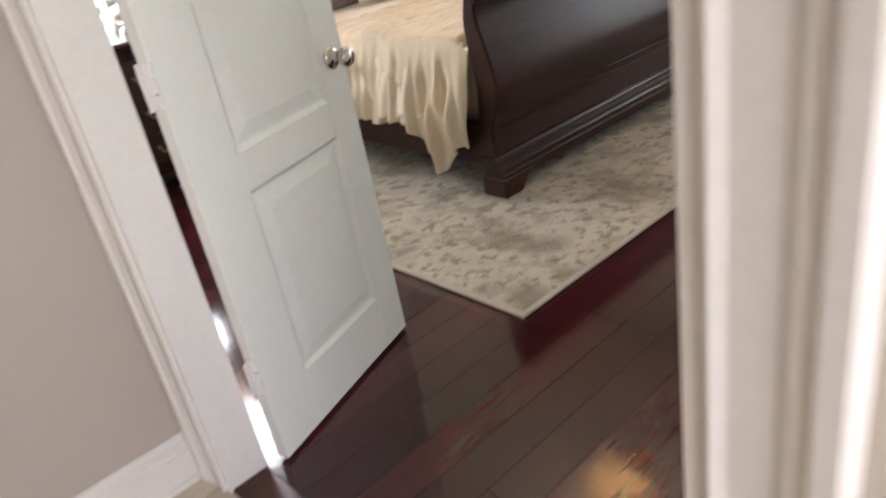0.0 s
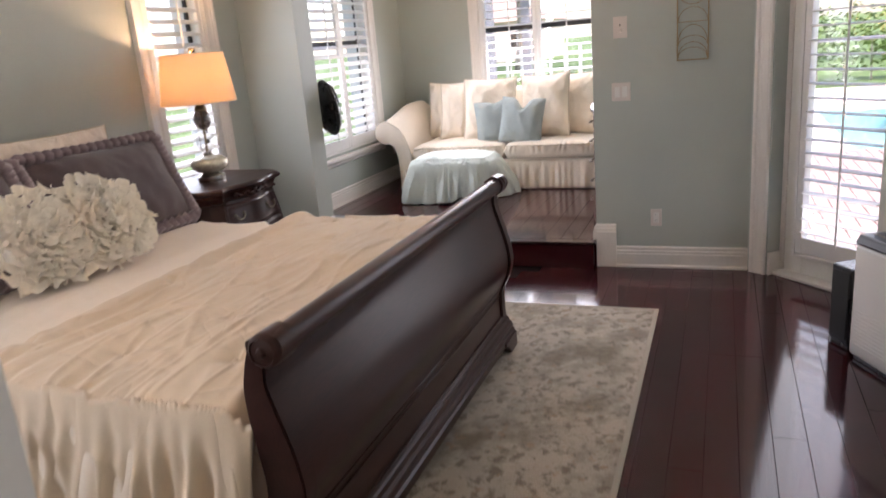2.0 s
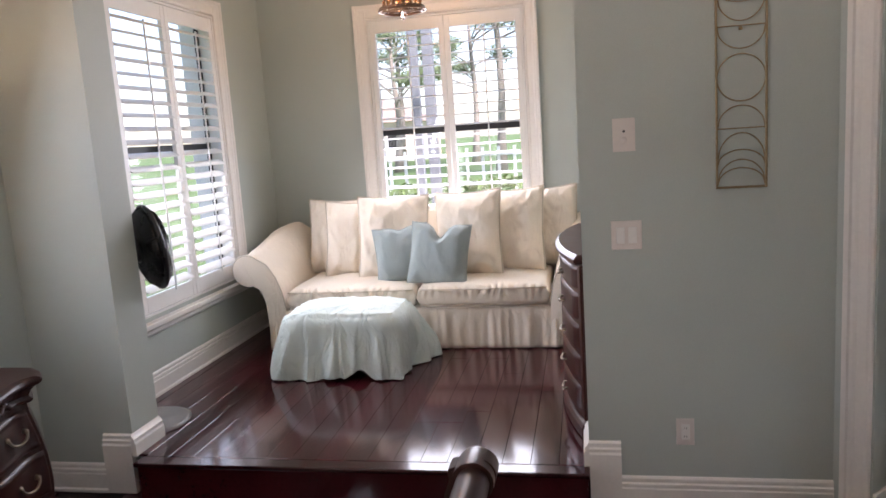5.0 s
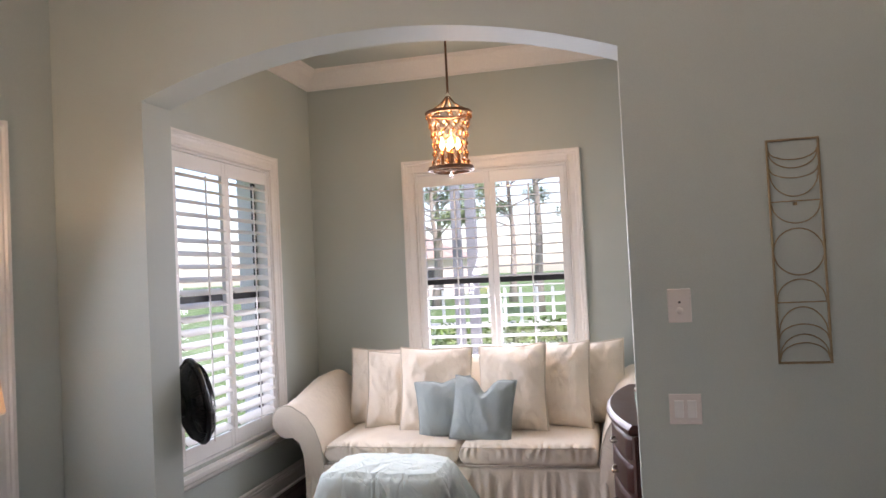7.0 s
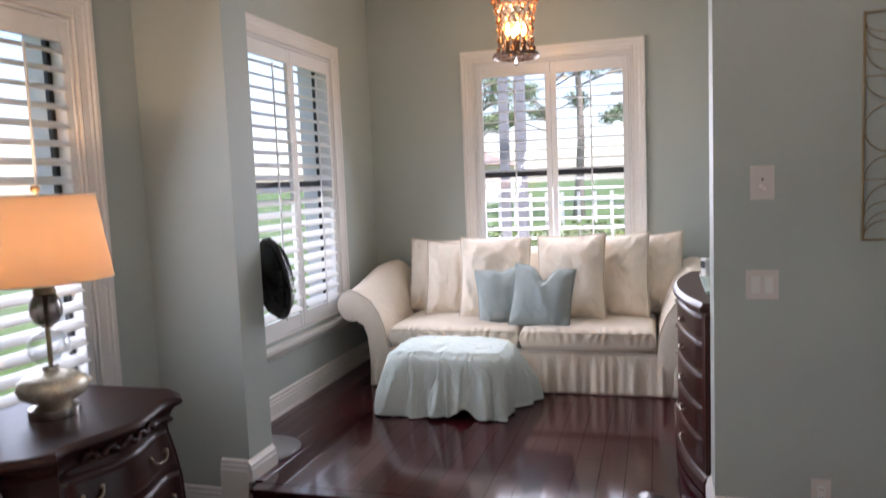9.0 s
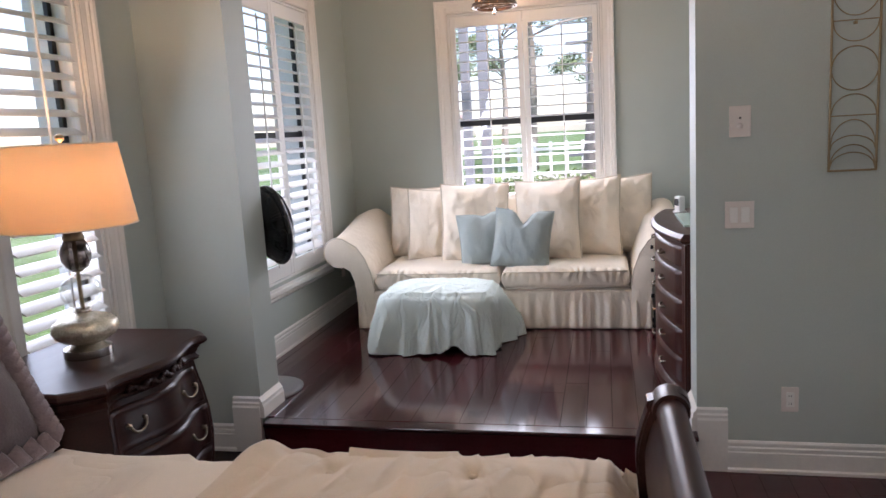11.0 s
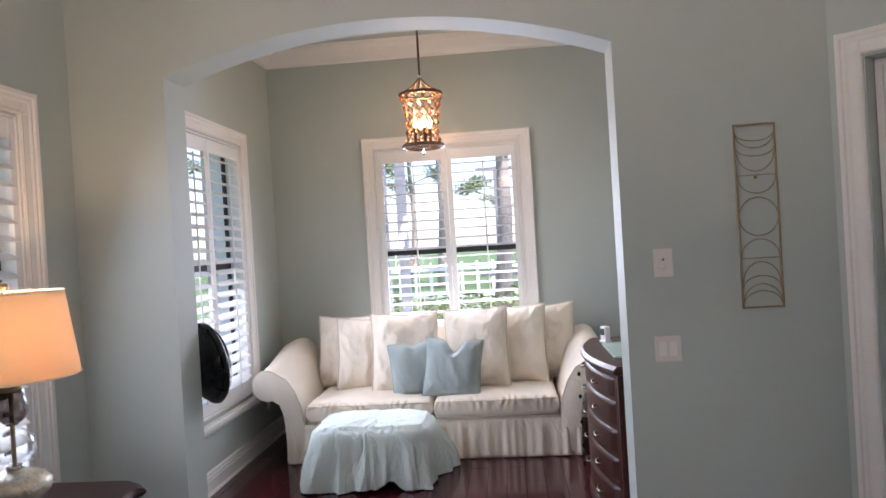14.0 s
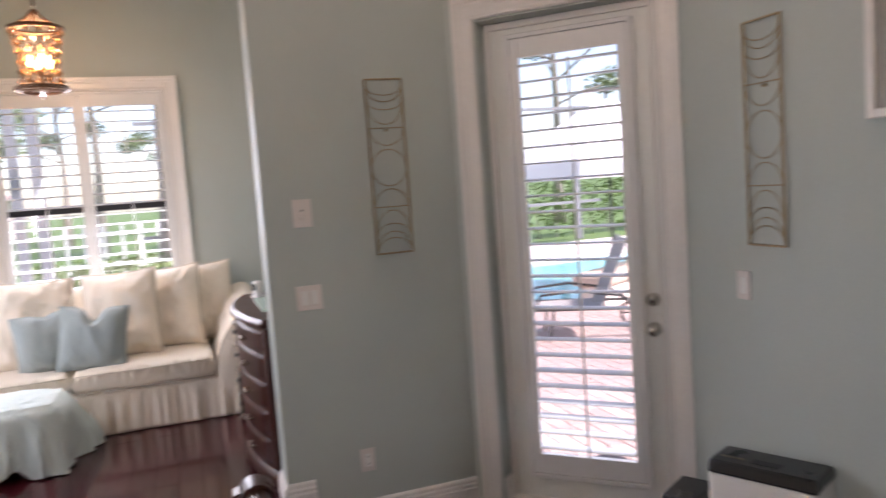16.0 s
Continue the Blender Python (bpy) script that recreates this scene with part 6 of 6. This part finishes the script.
def tree(x, y, h, seed, label):
    r = random.Random(seed)
    t = thing("tree", pose(x, y, G - 0.08), label, "tree", "garden trees")
    bm = bmesh.new()
    trunk = [(0.1 * math.sin(z), 0.08 * math.cos(z * 1.3), h * z / 6) for z in range(7)]
    rings = []
    for i, (px, py, pz) in enumerate(trunk):
        rr = 0.20 * (1 - 0.11 * i) + (0.08 if i == 0 else 0)
        rings.append([(px + rr * math.cos(2 * math.pi * k / 10), py + rr * math.sin(2 * math.pi * k / 10), pz) for k in range(10)])
    loft(bm, rings)
    tips = []
    for k in range(9):
        a = 2 * math.pi * k / 9 + r.uniform(-0.3, 0.3)
        z0 = h * r.uniform(0.42, 0.85)
        L = h * r.uniform(0.22, 0.36)
        e = (L * math.cos(a), L * math.sin(a), z0 + L * r.uniform(0.2, 0.7))
        tube(bm, [(0.08 * math.cos(a), 0.08 * math.sin(a), z0), (e[0] * 0.5, e[1] * 0.5, z0 + (e[2] - z0) * 0.65), e], 0.045, 6)
        tips.append(e)
    part("trunk", bm, BARK, t, "", True)
    bm = bmesh.new()
    for e in tips + [(0, 0, h)]:
        for q in range(3):
            leaf_cloud(bm, r, (e[0] + r.uniform(-0.5, 0.5), e[1] + r.uniform(-0.5, 0.5), e[2] + r.uniform(-0.3, 0.4)), (0.7, 0.7, 0.45), 150, 0.10)
    part("crown", bm, LEAFD, t)


for k, (x, y, h) in enumerate(((17.8, 3.3, 7.5), (30, -4, 7), (30, 1.5, 10), (25, 9.5, 8), (28, -11, 10), (4.5, 13.5, 8), (10, 14.5, 9), (34, 6, 10), (44, 8.5, 9), (47, 13.5, 10), (50, 3, 9), (43, 18, 9), (40, 12, 7))):
    tree(x, y, h, k + 5, "tall garden tree with a grey trunk and loose crown")


def house(x, y, angle):
    h = thing("house", pose(x, y, G - 0.08, 0, 0, angle), "neighbouring stucco house with a muted tile hip roof", "house")
    part("wall", boxes((-5, 5, -4, 4, 0, 3.0)), STUCCO, h)
    bm = bmesh.new()
    v = [bm.verts.new(p) for p in ((-5.5, -4.5, 2.95), (5.5, -4.5, 2.95), (5.5, 4.5, 2.95), (-5.5, 4.5, 2.95), (-2, 0, 5.0), (2, 0, 5.0))]
    for f in ((0, 1, 5, 4), (1, 2, 5), (2, 3, 4, 5), (3, 0, 4), (3, 2, 1, 0)):
        bm.faces.new([v[k] for k in f])
    part("roof", bm, ROOF, h)
    for yy in (-2.4, 0.2, 2.6):
        w = part("window", boxes((-5.06, -5.0, yy - 0.55, yy + 0.55, 1.0, 2.3), bevel=0.01), FENCE, h)
        part("pane", boxes((-5.08, -5.061, yy - 0.48, yy + 0.48, 1.07, 2.23)), DARKFRAME, w)


house(62, 19, 0)
house(12.0, 24.0, 90)
f = thing("fence", pose(24.0, 5.0, G - 0.08, 0, 0, 90), "white picket fence beyond the lawn", "fence")
post = None
for k in range(22):
    x = -5 + 0.46 * k
    if post is None:
        post = part("slat", boxes((-0.045, 0.045, -0.012, 0.012, 0, 1.35), bevel=0.004), FENCE, f)
        post.location = (x, 0, 0)
    else:
        s = new("slat", post.data)
        s.parent = f
        s.location = (x, 0, 0)
for z in (0.3, 1.1):
    part("rail", boxes((-5.1, 5.0, 0.012, 0.05, z, z + 0.09)), FENCE, f)


# ---- floorboards ----
def plank_mesh(length, width=0.124):
    bm = bmesh.new()
    g, b, t = 0.0004, 0.0013, 0.0
    x0, x1, y0, y1 = g, length - g, g, width - g
    low = [bm.verts.new(p) for p in ((x0, y0, -0.012), (x1, y0, -0.012), (x1, y1, -0.012), (x0, y1, -0.012))]
    mid = [bm.verts.new(p) for p in ((x0, y0, t - 0.0012), (x1, y0, t - 0.0012), (x1, y1, t - 0.0012), (x0, y1, t - 0.0012))]
    top = [bm.verts.new(p) for p in ((x0 + b, y0 + b, t), (x1 - b, y0 + b, t), (x1 - b, y1 - b, t), (x0 + b, y1 - b, t))]
    for r, q in ((low, mid), (mid, top)):
        for k in range(4):
            bm.faces.new((r[k], r[(k + 1) % 4], q[(k + 1) % 4], q[k]))
    bm.faces.new(top)
    me = bpy.data.meshes.new("plank")
    bm.to_mesh(me)
    bm.free()
    me.materials.append(PLANK)
    return me


PLANKS = {round(0.3 + 0.15 * k, 2): None for k in range(12)}
for key in PLANKS:
    PLANKS[key] = plank_mesh(key)


def boards(parent, x0, x1, y0, y1, z, rng):
    y = y0
    sizes = sorted(PLANKS)
    while y < y1 - 0.01:
        x = x0
        first = True
        while x < x1 - 0.29:
            left = x1 - x
            fit_sizes = [s for s in sizes if s <= left + 0.02 and (s >= 0.9 or first or s > left - 0.35)]
            s = rng.choice(fit_sizes) if left > 1.3 else max(v for v in sizes if v <= left + 0.15)
            ob = new("plank", PLANKS[s])
            ob.parent = parent
            ob.location = (x, y, z + rng.uniform(-0.0003, 0.0003))
            x += s
            first = False
        y += 0.124


rng = random.Random(4)
fl = tagged(new("floor"), "glossy dark cherry plank floor", "floor", "", "structure")
boards(fl, 0.87, 6.25, YS - 0.02, 2.71, 0.0, rng)
boards(fl, 0.87, 5.96, 2.71, 5.38, 0.0, rng)
fl = tagged(new("floor_platform"), "glossy dark cherry plank floor of the raised nook", "floor", "", "structure")
boards(fl, 6.0, 8.91, 2.71, 4.81, STEP, rng)
boards(fl, 6.02, 8.91, 2.71 - 4 * 0.124, 2.71, STEP, rng)
boards(fl, 6.02, 8.91, 2.71 + 17 * 0.124, 5.30, STEP, rng)
fl = tagged(new("floor_hall"), "cream hallway tile floor", "floor", "", "structure")
tile = boxes((0.002, 0.448, 0.002, 0.448, -0.01, 0.0), bevel=0.002)
me = bpy.data.meshes.new("tile")
tile.to_mesh(me)
tile.free()
me.materials.append(TILE)
for i in range(6):
    for j in range(12):
        ob = new("tile", me)
        ob.parent = fl
        ob.location = (-1.93 + 0.45 * i, -1.2 + 0.45 * j, 0.001)
